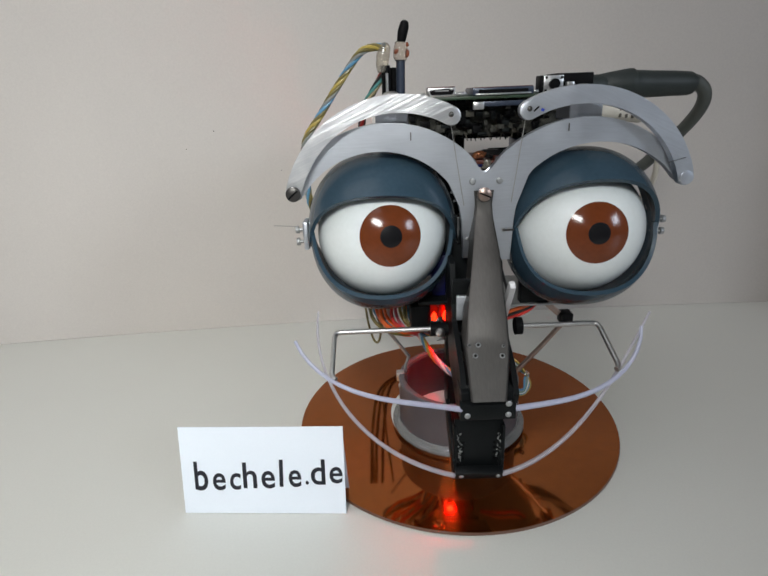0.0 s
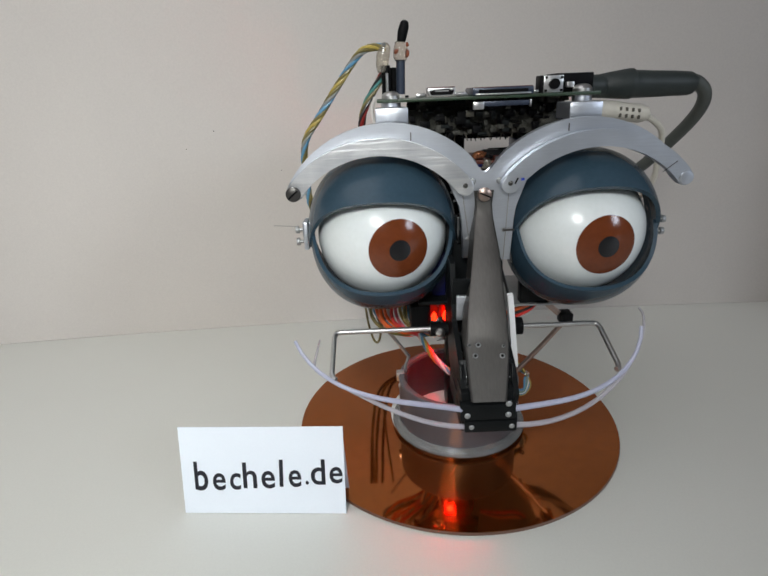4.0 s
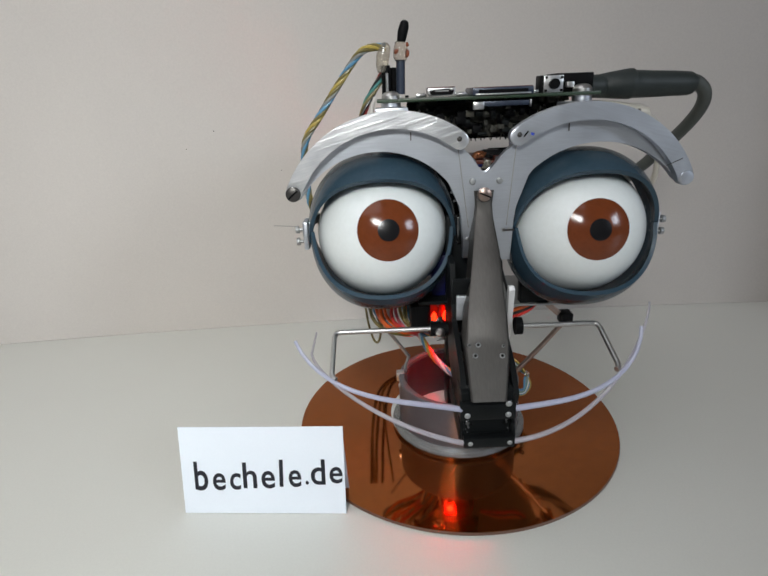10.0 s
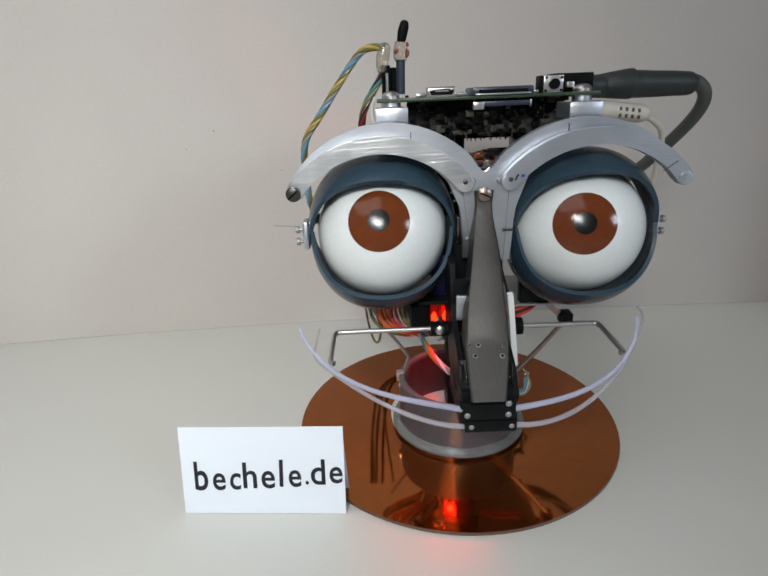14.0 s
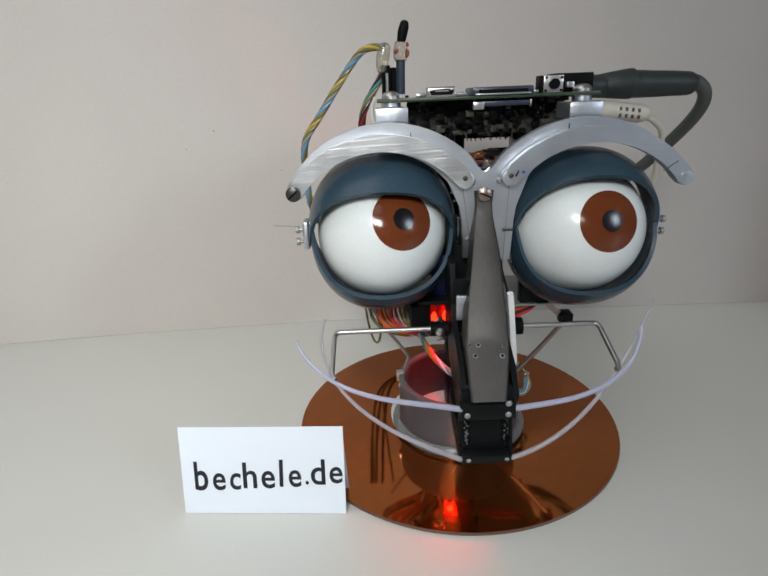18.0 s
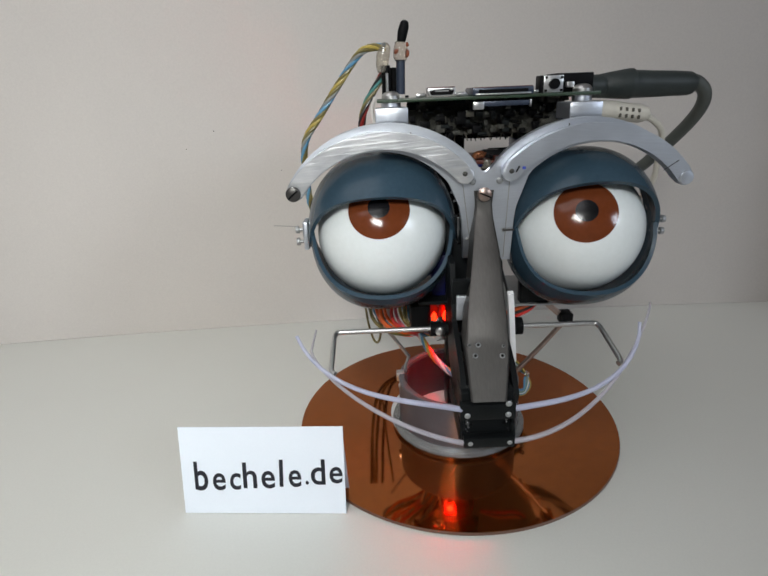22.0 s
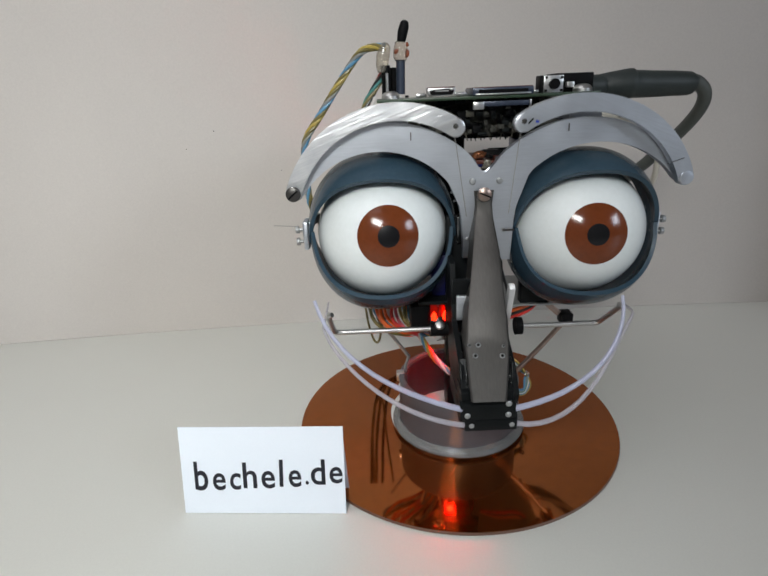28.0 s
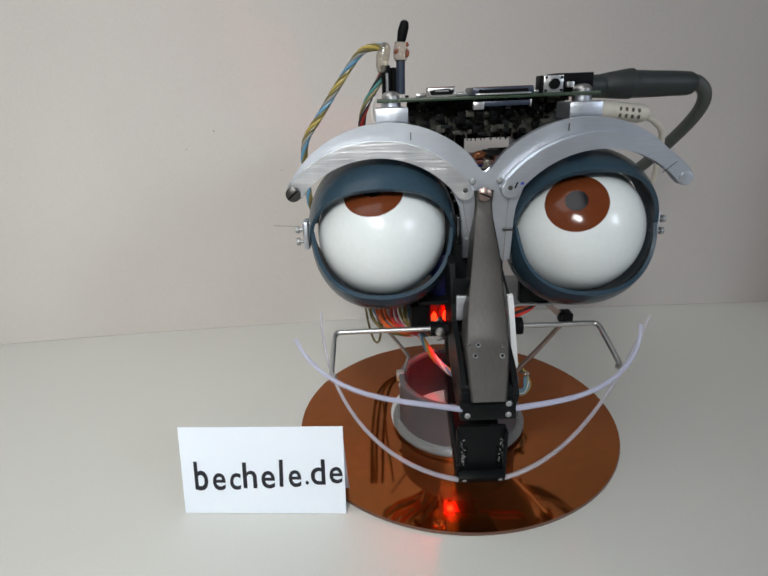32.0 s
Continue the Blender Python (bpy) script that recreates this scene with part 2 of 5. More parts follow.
def arc_band(chord, sag, w0, w1, w2, n=26, apart=False):
    """Outline of a bow-shaped bar from (0, 0) to (chord, 0) in x and z, with round ends and widths at start, middle and end."""
    r = (chord * chord / 4 + sag * sag) / (2 * sag)
    half = math.asin(chord / 2 / r)
    cx, cz = chord / 2, sag - r
    outer, inner = [], []
    for i in range(n + 1):
        t = i / n
        a = -half + 2 * half * t
        w = (w0 + (w1 - w0) * min(1, 2 * t) if t < 0.5 else w1 + (w2 - w1) * (2 * t - 1)) / 2
        outer.append((cx + (r + w) * math.sin(a), cz + (r + w) * math.cos(a)))
        inner.append((cx + (r - w) * math.sin(a), cz + (r - w) * math.cos(a)))

    tip = [(chord + w2 / 2 * math.cos(a), w2 / 2 * math.sin(a)) for a in (math.pi / 2 - half - math.pi * k / 8 for k in range(1, 8))]
    start = [(w0 / 2 * math.cos(a), w0 / 2 * math.sin(a)) for a in (math.pi / 2 + half + math.pi - math.pi * k / 8 for k in range(1, 8))]
    return (outer, inner, start) if apart else outer + tip + inner[::-1] + start


def screw(parent, c, r, material, name="screw", label="", slot=True, depth=0.0012, turn=35):
    """A slotted pan-head screw that faces the front."""
    bm = lathe([(0.0001, depth), (r * 0.6, depth * 0.96), (r * 0.93, depth * 0.7), (r, depth * 0.35), (r, 0)], 24, closed=False)
    ob = part(name, bm, material, parent, label, at=Matrix.Translation(c) @ pose(0, 0, 0, 90, 0, 0))
    if slot:
        part("slot", box(bmesh.new(), (0, 0, depth), (r * 1.7, r * 0.22, 0.0002), 0, pose(0, 0, 0, 0, 0, turn)), M_BLACK, ob)
    return ob


# ---- the place: desk, curved card backdrop, closed room ----
def tabletop():
    bm = box(bmesh.new(), (0.1, -0.25, -0.014), (1.7, 0.9, 0.028), 0.002)
    ob = tagged(part("desk", bm, M_TABLE), "off-white laminate desk top under the machine", "desk", kind="structure")
    for x in (-0.7, 0.9):
        for y in (-0.64, 0.14):
            part("leg", box(bmesh.new(), (x, y, -0.384), (0.05, 0.05, 0.712), 0.003), M_TABLE, ob)


def backdrop_sheet():
    """A sheet of off-white card that stands on the desk, bowed slightly back in the middle."""
    bm = bmesh.new()
    cols = []
    for i in range(61):
        x = -0.62 + 1.4 * i / 60
        d = abs(x - 0.09)
        y = 0.1012 - (0.165 * d * d if d < 0.45 else 0.0334 + 0.1485 * (d - 0.45))
        z0 = 0.0001
        cols.append([bm.verts.new((x, yy, zz)) for yy, zz in ((y, z0), (y, 0.78), (y + 0.0015, 0.78), (y + 0.0015, z0))])
    for a, b in zip(cols, cols[1:]):
        for j in range(4):
            bm.faces.new((a[j], a[(j + 1) % 4], b[(j + 1) % 4], b[j]))
    bm.faces.new(cols[0])
    bm.faces.new(cols[-1][::-1])
    tagged(part("backdrop", bm, M_BACK, sharp=50), "off-white card sheet standing on the desk as backdrop", "backdrop", kind="structure")


def wall_with_window(name, side):
    """A side wall with a window opening; side is -1 or 1."""
    x = side * 1.66
    y0, y1, z0, z1 = -1.67, -1.03, 0.32, 1.20
    bm = boxes(((x, (-2.3 + y0) / 2, 0.5), (0.16, y0 + 2.3, 2.5), 0), ((x, (y1 + 0.7) / 2, 0.5), (0.16, 0.7 - y1, 2.5), 0),
               ((x, (y0 + y1) / 2, (z0 - 0.75) / 2), (0.16, y1 - y0, z0 + 0.75), 0), ((x, (y0 + y1) / 2, (z1 + 1.75) / 2), (0.16, y1 - y0, 1.75 - z1), 0))
    tagged(part(name, bm, M_ROOM), "plain pale painted room wall with a window", "wall", kind="structure")
    yc, zc, w, h, t = (y0 + y1) / 2, (z0 + z1) / 2, y1 - y0, z1 - z0, 0.05
    fr = boxes(((x, yc, z0 + t / 2), (0.06, w, t), 0.004), ((x, yc, z1 - t / 2), (0.06, w, t), 0.004),
               ((x, y0 + t / 2, zc), (0.06, t, h - 2 * t), 0.004), ((x, y1 - t / 2, zc), (0.06, t, h - 2 * t), 0.004))
    tagged(part("window_1", fr, M_WHITE), "white painted window frame", "window", kind="structure")


def room():
    tagged(part("floor", boxes(((0, -0.8, -0.79), (3.6, 3.2, 0.08), 0)), M_FLOOR), "brown wooden room floor", "floor", kind="structure")
    tagged(part("ceiling", boxes(((0, -0.8, 1.79), (3.6, 3.2, 0.08), 0)), M_ROOM), "plain pale ceiling", "ceiling", kind="structure")
    tagged(part("wall_north", boxes(((0, 0.76, 0.5), (3.4, 0.12, 2.5), 0)), M_ROOM), "plain pale painted room wall", "wall", kind="structure")
    tagged(part("wall_south", boxes(((0, -2.36, 0.5), (3.4, 0.12, 2.5), 0)), M_ROOM), "plain pale painted room wall", "wall", kind="structure")
    tagged(part("wall_west", boxes(((-1.66, -0.8, 0.5), (0.16, 3.0, 2.5), 0)), M_ROOM), "plain pale painted room wall", "wall", kind="structure")
    # unseen partition, added to darken the right of the desk and backdrop
    tagged(part("shade_wall", boxes(((0.30, 0.12, 0.4), (0.04, 0.24, 0.798), 0)), M_SHADEWALL), "plain brown wall out of view, added to shade the right side", "wall", kind="structure")
    # panel made up to go with the overhead fill light
    cl = tagged(new("overhead_fill_panel"), "flat white overhead panel, added for the soft fill light", "lamp")
    cl.location = (-0.80, -0.55, 1.71)
    part("housing", box(bmesh.new(), (0, 0, 0.01), (1.54, 2.04, 0.06), 0.01), M_WHITE, cl)
    wall_with_window("wall_east", 1)
    # the desk lamp with its strip head hangs from the ceiling behind the camera
    lamp = tagged(new("strip_lamp"), "white strip lamp hanging over the desk", "lamp")
    lamp.matrix_world = LAMP_POSE
    part("housing", box(bmesh.new(), (0, 0, 0.016), (0.29, 0.09, 0.024), 0.005), M_WHITE, lamp)
    for sx in (-0.11, 0.11):
        p = LAMP_POSE.inverted() @ Vector((*(LAMP_POSE @ Vector((sx, 0, 0.026))).xy, 1.75))
        part("cord", bar([(sx, 0, 0.026), p], 0.002, 6), M_BLACK, lamp)


tabletop()
backdrop_sheet()
room()


# ---- name card ----
def lettering(ch, x, z, w, h, parent, lean=0.0):
    """One hand-inked character, drawn with the built-in font, of width w and height h with its lower left corner at (x, z)."""
    cu = bpy.data.curves.new("letter", "FONT")
    cu.body, cu.size, cu.offset, cu.resolution_u = ch, 0.01, 0.00014, 6
    tmp = bpy.data.objects.new("letter_shape", cu)
    me = bpy.data.meshes.new_from_object(tmp)
    bpy.data.objects.remove(tmp)
    xs, ys = [v.co.x for v in me.vertices], [v.co.y for v in me.vertices]
    x0, x1, y0, y1 = min(xs), max(xs), min(ys), max(ys)
    for v in me.vertices:
        u, k = (v.co.x - x0) / (x1 - x0), (v.co.y - y0) / (y1 - y0)
        v.co = (x + 0.0002 + 0.0007 * (0.0203 - x) / 0.0425 + u * w + lean * k * h, -0.00022 - 0.00003 * v.co.z, z + 0.0006 + k * (h + 0.0003))
    me.materials.append(M_INK)
    ob = new("letter", me)
    ob.parent = parent
    ob["label"] = "handwritten black marker letter"


def name_card():
    card = tagged(new("card"), "white paper card with black handwritten letters, standing on the desk", "card")
    card.matrix_world = pose(-0.0653, -0.0480, 0.0002, -11, 0, -3.4)
    part("sheet", box(bmesh.new(), (0, 0, 0.01415), (0.0504, 0.0003, 0.0283), 0), M_PAPER, card)
    part("rear_fold", box(bmesh.new(), (0, 0, 0), (0.0500, 0.0003, 0.0262), 0, None), M_PAPER, card,
         at=pose(0, 0.0051, 0.0139, 0, 0, 0) @ pose(0, 0, 0, 22, 0, 0))
    for ch, x, z, w, h, lean in (("b", -0.0222, 0.0070, 0.0042, 0.0093, 0.0), ("e", -0.0165, 0.0071, 0.0040, 0.0054, 0.02),
                                 ("c", -0.0111, 0.0073, 0.0034, 0.0052, 0.05), ("h", -0.0068, 0.0078, 0.0043, 0.0082, 0.0),
                                 ("e", -0.0010, 0.0077, 0.0042, 0.0055, 0.0), ("l", 0.0046, 0.0083, 0.0012, 0.0086, 0.03),
                                 ("e", 0.0076, 0.0082, 0.0039, 0.0053, 0.0), (".", 0.0128, 0.0090, 0.0010, 0.0010, 0.0),
                                 ("d", 0.0146, 0.0090, 0.0044, 0.0080, 0.0), ("e", 0.0203, 0.0094, 0.0040, 0.0051, 0.03)):
        lettering(ch, x, z, w, h, card, lean)


name_card()


# ---- disc stand ----
def disc_stand():
    st = tagged(new("disc_stand"), "copper-coloured optical disc with a grey pipe ring as stand", "stand")
    part("disc", lathe([(0.0246, 0.0001), (0.0600, 0.0001), (0.0600, 0.0012), (0.0246, 0.0012)], 128), M_DISC, st,
         "copper-tinted mirror disc with a pale rim", sharp=25)
    part("rim", lathe([(0.06001, 0.00005), (0.0602, 0.0003), (0.0602, 0.0009), (0.06001, 0.00118)], 128), M_RIM, st)
    part("hub", lathe([(0.0075, 0.0001), (0.0245, 0.0001), (0.0245, 0.00115), (0.0250, 0.00125), (0.0250, 0.0021), (0.0075, 0.0021)], 96), M_HUB, st,
         "clear plastic hub ring")
    RING = (0.0006, -0.0042, 0)
    part("pipe_ring", lathe([(0.0197, 0.0023), (0.0222, 0.0023), (0.0221, 0.0205), (0.0218, 0.0209),
                             (0.0202, 0.0209), (0.0199, 0.0206)], 96), M_RING, st, "matt grey plastic pipe section", at=RING)
    # shade and red glow inside the pipe, painted on as a dark sleeve
    part("inside_shade", lathe([(0.0192, 0.0024), (0.0196, 0.0024), (0.0196, 0.0200), (0.0192, 0.0200)], 96), M_PIPESHADE, st, "dark maroon sleeve, painted as the red-lit shade in the pipe", at=RING)
    part("skirt", lathe([(0.0224, 0.0022), (0.0247, 0.0022), (0.0249, 0.0026), (0.0247, 0.0032), (0.0230, 0.0044), (0.0224, 0.0046)], 96), M_SKIRT, st, "clear plastic skirt round the pipe", at=RING)
    for a, z in ((186, 0.0185), (351, 0.010)):
        x, y = 0.0220 * math.cos(radians(a)) + 0.0006, 0.0220 * math.sin(radians(a)) - 0.0042
        part("rivet", lathe([(0.0001, 0.0006), (0.0007, 0.0005), (0.0009, 0)], 12, closed=False), M_TIN, st,
             at=Matrix.Translation((x, y, z)) @ pose(0, 0, 0, 0, 90, 0).to_4x4() if a > 300 else Matrix.Translation((x, y, z)) @ pose(0, 0, 0, 0, -90, 0))
    return st


disc_stand()


# specks on the card sheet
SHEET = bpy.data.objects["backdrop"]
for x, z, r in ((-0.1073, 0.1066, 0.0003), (-0.1220, 0.0985, 0.0002), (-0.0760, 0.0860, 0.0002)):
    d = abs(x - 0.09)
    part("speck", lathe([(0.0001, 0.0001), (r, 0.0001), (r, 0)], 8, closed=False), M_STEEL, SHEET, at=Matrix.Translation((x, 0.1012 - 0.165 * d * d, z)) @ pose(0, 0, 0, 90, 0, 0))


# ---- the machine ----
EYE_L, EYE_R = Vector((-0.0256, -0.0155, 0.0797)), Vector((0.0352, -0.0159, 0.0786))
PIV_L, PIV_R = Vector((-0.0498, -0.0290, 0.0951)), Vector((0.0591, -0.0290, 0.0953))
HINGE = Vector((0.0, -0.005, 0.045))
ROD_AXIS_Y, ROD_AXIS_Z = -0.0345, 0.0548
LIP_UP, LIP_LOW = Vector((-0.0005, -0.062, 0.0437)), Vector((0.0003, -0.062, 0.0392))

robot = tagged(new("robot_head"), "animatronic metal robot head with two big eyes, brows and plastic lips", "robot")
robot.location = (0, 0, 0)


def cap(radius, angle, n=10, sides=48):
    """A spherical cap about -y, of that half angle."""
    bm = bmesh.new()
    top = bm.verts.new((0, -radius, 0))
    rings = []
    for i in range(1, n + 1):
        a = radians(angle) * i / n
        rings.append([bm.verts.new((radius * math.sin(a) * math.cos(k), -radius * math.cos(a), radius * math.sin(a) * math.sin(k)))
                      for k in (2 * math.pi * j / sides for j in range(sides))])
    for j in range(sides):
        bm.faces.new((top, rings[0][j], rings[0][(j + 1) % sides]))
    for r, q in zip(rings, rings[1:]):
        for j in range(sides):
            bm.faces.new((r[j], q[j], q[(j + 1) % sides], r[(j + 1) % sides]))
    rim = [bm.verts.new(v.co * 0.985) for v in rings[-1]]
    for j in range(sides):
        bm.faces.new((rings[-1][j], rim[j], rim[(j + 1) % sides], rings[-1][(j + 1) % sides]))
    return bm


def eyeball(c):
    bm = bmesh.new()
    bmesh.ops.create_uvsphere(bm, u_segments=64, v_segments=40, radius=0.020)
    ball = part("eyeball", bm, M_BALL, robot, "glossy white ball eye with a brown iris", at=c, sharp=80)
    iris = part("iris", cap(0.02006, 25.7), M_IRIS, ball, "glossy brown iris", sharp=60)
    part("pupil", cap(0.02012, 8.8, 6), M_PUPIL, ball, "black round pupil", sharp=60)
    return ball


def lid_shell(span, upper):
    """Part of a blunt-sided hollow ball about the x axis: from its front edge at the height of the axis, up or down by span degrees.
    The edge lies a little past the axis, so that the shell closes round its bearings at both ends."""
    bm = bmesh.new()
    R, T, X, N = (0.0248, 0.0014, 0.0228, 40) if upper else (0.0244, 0.0013, 0.0223, 40)
    past = 0.0062 if upper else 0.0095

    def half_profile(r, x):
        cs = [-math.cos(math.pi * i / N) for i in range(N + 1)]
        return [(x * k, max(0.0006, r * (1 - abs(k) ** 2.2) ** (1 / 2.2))) for k in cs]

    prof, inner = half_profile(R, X), half_profile(R - T, X - T * 0.8)
    n = 22
    sgn = 1 if upper else -1
    outs, ins = [], []
    for k in range(n + 1):
        for rows, pr in ((outs, prof), (ins, inner)):
            row = []
            for (x, r), (_, ro) in zip(pr, prof):
                e = (math.asin(min(1.0, past / ro)) - math.asin(past / R)) * (1 - (ro / R) ** 2)
                a = sgn * (-e + (radians(span) + e) * k / n)
                row.append(bm.verts.new((x, -r * math.cos(a), r * math.sin(a))))
            rows.append(row)
    m = len(prof)
    for k in range(n):
        for j in range(m - 1):
            bm.faces.new((outs[k][j], outs[k][j + 1], outs[k + 1][j + 1], outs[k + 1][j]))
            bm.faces.new((ins[k][j], ins[k + 1][j], ins[k + 1][j + 1], ins[k][j + 1]))
    for k in (0, n):
        for j in range(m - 1):
            bm.faces.new((outs[k][j], ins[k][j], ins[k][j + 1], outs[k][j + 1]))
    for j in (0, m - 1):
        for k in range(n):
            bm.faces.new((outs[k][j], outs[k + 1][j], ins[k + 1][j], ins[k][j]))
    return bm


def eye_set(c, side):
    ball = eyeball(c)
    up = part("upper_lid", lid_shell(57, True), M_LID, robot, "blue-grey lacquered upper eyelid shell", at=c, sharp=40)
    low = part("lower_lid", lid_shell(86, False), M_LID, robot, "blue-grey lacquered lower eyelid shell", at=c, sharp=40)
    # outer bearing plate with two screws
    x = c.x + side * 0.0235
    bp = part("bearing_plate", boxes(((x, c.y - 0.001, c.z + 0.0005), (0.0016, 0.006, 0.0088), 0.0004)), M_ALU, robot)
    for dz in (0.0022, -0.0016):
        part("screw", bar([(x + side * 0.0008, c.y - 0.002, c.z + dz), (x + side * 0.0022, c.y - 0.002, c.z + dz), (x + side * 0.00225, c.y - 0.002, c.z + dz),
                           (x + side * 0.0032, c.y - 0.002, c.z + dz)], [0.0005, 0.0005, 0.0012, 0.0011], 12), M_ZINC, bp)
    xi = c.x - side * 0.0232
    part("inner_bearing", boxes(((xi, c.y - 0.004, c.z + 0.001), (0.0014, 0.005, 0.0085), 0.0003)), M_WORN, robot)
    # fork behind the eye that carries the bearings
    part("eye_fork", sweep(bmesh.new(), smooth_path([(c.x + side * 0.0238, c.y + 0.001, c.z), (c.x + side * 0.0225, c.y + 0.018, c.z + 0.001),
                                                     (c.x + side * 0.010, c.y + 0.027, c.z), (c.x - side * 0.012, c.y + 0.027, c.z)], 6), 0.0014, 8), M_BLACKM, robot)
    # flex cable over the top of the ball
    part("lid_cable", bar(smooth_path([(c.x + side * 0.0222, c.y + 0.002, c.z + 0.0060), (c.x + side * 0.0212, c.y + 0.004, c.z + 0.0105), (c.x + side * 0.0150, c.y + 0.006, c.z + 0.0168),
                                       (c.x + side * 0.0060, c.y + 0.004, c.z + 0.0207), (c.x - side * 0.0040, c.y + 0.006, c.z + 0.0212)], 6), 0.0004, 6), W_BLACK, robot)
    part("cable_clip", boxes(((c.x - side * 0.0050, c.y + 0.0080, c.z + 0.0212), (0.0060, 0.0030, 0.0014), 0.0003)), M_STEEL, robot)
    return ball, up, low


# tiny bright discs drawn as glints in the gap beside the left eye
for x, z in ((-0.0042, 0.0916), (-0.0033, 0.0890)):
    part("glint_dot", lathe([(0.0001, 0.0003), (0.0003, 0.0002), (0.0004, 0)], 10, closed=False), M_TIN, robot, at=Matrix.Translation((x, -0.0180, z)) @ pose(0, 0, 0, 90, 0, 0))
BALL_L, UP_L, LOW_L = eye_set(EYE_L, -1)
BALL_R, UP_R, LOW_R = eye_set(EYE_R, 1)
part("needle_wire", bar([EYE_L + Vector((-0.0265, 0, 0.0027)), EYE_L + Vector((-0.034, 0.001, 0.0031))], 0.00013, 6), M_DULLWIRE, robot)


# -- static face plate: two bows and a middle column --
def face_plate():
    lo, li, ls = arc_band(0.0500, 0.0139, 0.0050, 0.0075, 0.0100, apart=True)
    ro, ri, rs = arc_band(0.0510, 0.0136, 0.0028, 0.0068, 0.0100, apart=True)

    def left(q):
        return [(PIV_L.x + x, PIV_L.z + z) for x, z in q]

    def right(q):
        return [(PIV_R.x - x, PIV_R.z + z) for x, z in q]

    out = [p for p in left(lo) if p[0] < 0.0012] + [(0.0022, 0.0992), (0.0031, 0.0984), (0.0040, 0.0981), (0.0049, 0.0984), (0.0058, 0.0992)]
    out += [p for p in right(ro)[::-1] if p[0] > 0.0068] + right(rs)[::-1] + [p for p in right(ri) if p[0] > 0.0150]
    out += [(0.0131, 0.0885), (0.0122, 0.0850), (0.0122, 0.0725), (0.0085, 0.0725), (0.0080, 0.0790), (0.0008, 0.0790), (0.0006, 0.0735), (-0.0020, 0.0735), (-0.0021, 0.0850), (-0.0032, 0.0890)]
    out += [p for p in left(li)[::-1] if p[0] < -0.0050] + left(ls)
    mid = part("face_plate", plate(out, -0.0272, -0.0245, 0.0004), M_ALU, robot, "brushed aluminium face plate with two bows over the eyes")
    for x in (0.0004, 0.0080):
        part("rivet", lathe([(0.0001, 0.0006), (0.0006, 0.00055), (0.00095, 0.0002), (0.00095, 0)], 16, closed=False), M_ZINC, mid,
             at=Matrix.Translation((x, -0.0274, 0.0961)) @ pose(0, 0, 0, 90, 0, 0))
    for x, z in ((-0.0007, 0.0795), (0.0009, 0.0792), (0.0098, 0.0818), (0.0113, 0.0818)):
        part("rivet", lathe([(0.0001, 0.0003), (0.0004, 0.00025), (0.0006, 0)], 12, closed=False), M_TIN, mid,
             at=Matrix.Translation((x, -0.0274, z)) @ pose(0, 0, 0, 90, 0, 0))
    part("cross_pin", bar([(0.0095, -0.0279, 0.0818), (0.0126, -0.0279, 0.0818)], 0.00030, 8), M_STEEL, mid)
    for p in (PIV_L, PIV_R):
        if p is PIV_L:
            screw(robot, (p.x, -0.0308, p.z), 0.0021, M_STEEL, "brow_screw", "slotted steel screw", turn=40, depth=0.0011)
        else:
            screw(robot, (p.x, -0.0307, p.z), 0.0019, M_ALU, "brow_screw", "flush aluminium pin", slot=False, depth=0.0004)
    # index marks scratched into the bows
    for x, z in ((-0.0168, 0.1090), (0.0265, 0.1098)):
        part("mark", box(bmesh.new(), (x, -0.02735, z), (0.00028, 0.0002, 0.0021), 0), M_STEEL, mid, "dark scratched mark")


face_plate()


def brow(side):
    reach = 0.0477 if side < 0 else 0.0487
    out = [(-side * x, z) for x, z in arc_band(reach, 0.0116, 0.0044, 0.0045, 0.0050)]
    p = PIV_L if side < 0 else PIV_R
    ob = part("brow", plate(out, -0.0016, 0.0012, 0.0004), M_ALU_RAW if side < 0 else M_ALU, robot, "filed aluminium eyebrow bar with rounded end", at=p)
    tip = -side * reach
    part("rivet", lathe([(0.0001, 0.0003), (0.0005, 0.0002), (0.0007, 0)], 12, closed=False), M_STEEL, ob, at=Matrix.Translation((tip, -0.0016, 0.0004)) @ pose(0, 0, 0, 90, 0, 0))
    if side > 0:
        part("scribed_line", box(bmesh.new(), (0, 0, 0), (0.00022, 0.0001, 0.0046), 0), M_WORN, ob, "bright scribed line", at=pose(-0.0050, -0.00162, 0.0032, 0, 52, 0))
        part("mark", box(bmesh.new(), (0, 0, 0), (0.0004, 0.0001, 0.0018), 0), M_BLACK, ob, "dark pen mark", at=pose(tip + 0.0016, -0.00165, 0.001, 0, 25, 0))
        part("mark", box(bmesh.new(), (0, 0, 0), (0.0009, 0.0001, 0.0007), 0), M_MARK, ob, "blue pen mark", at=pose(tip + 0.0033, -0.00165, 0.0014, 0, 0, 0))
    return ob


BROW_L, BROW_R = brow(-1), brow(1)
THREAD_L = part("pull_thread", bar([(0, -0.0005, 0), (0, 0, -0.024)], 0.00011, 6), M_DULLWIRE, robot)
THREAD_R = part("pull_thread", bar([(0, -0.0005, 0), (0, 0, -0.024)], 0.00011, 6), M_DULLWIRE, robot)


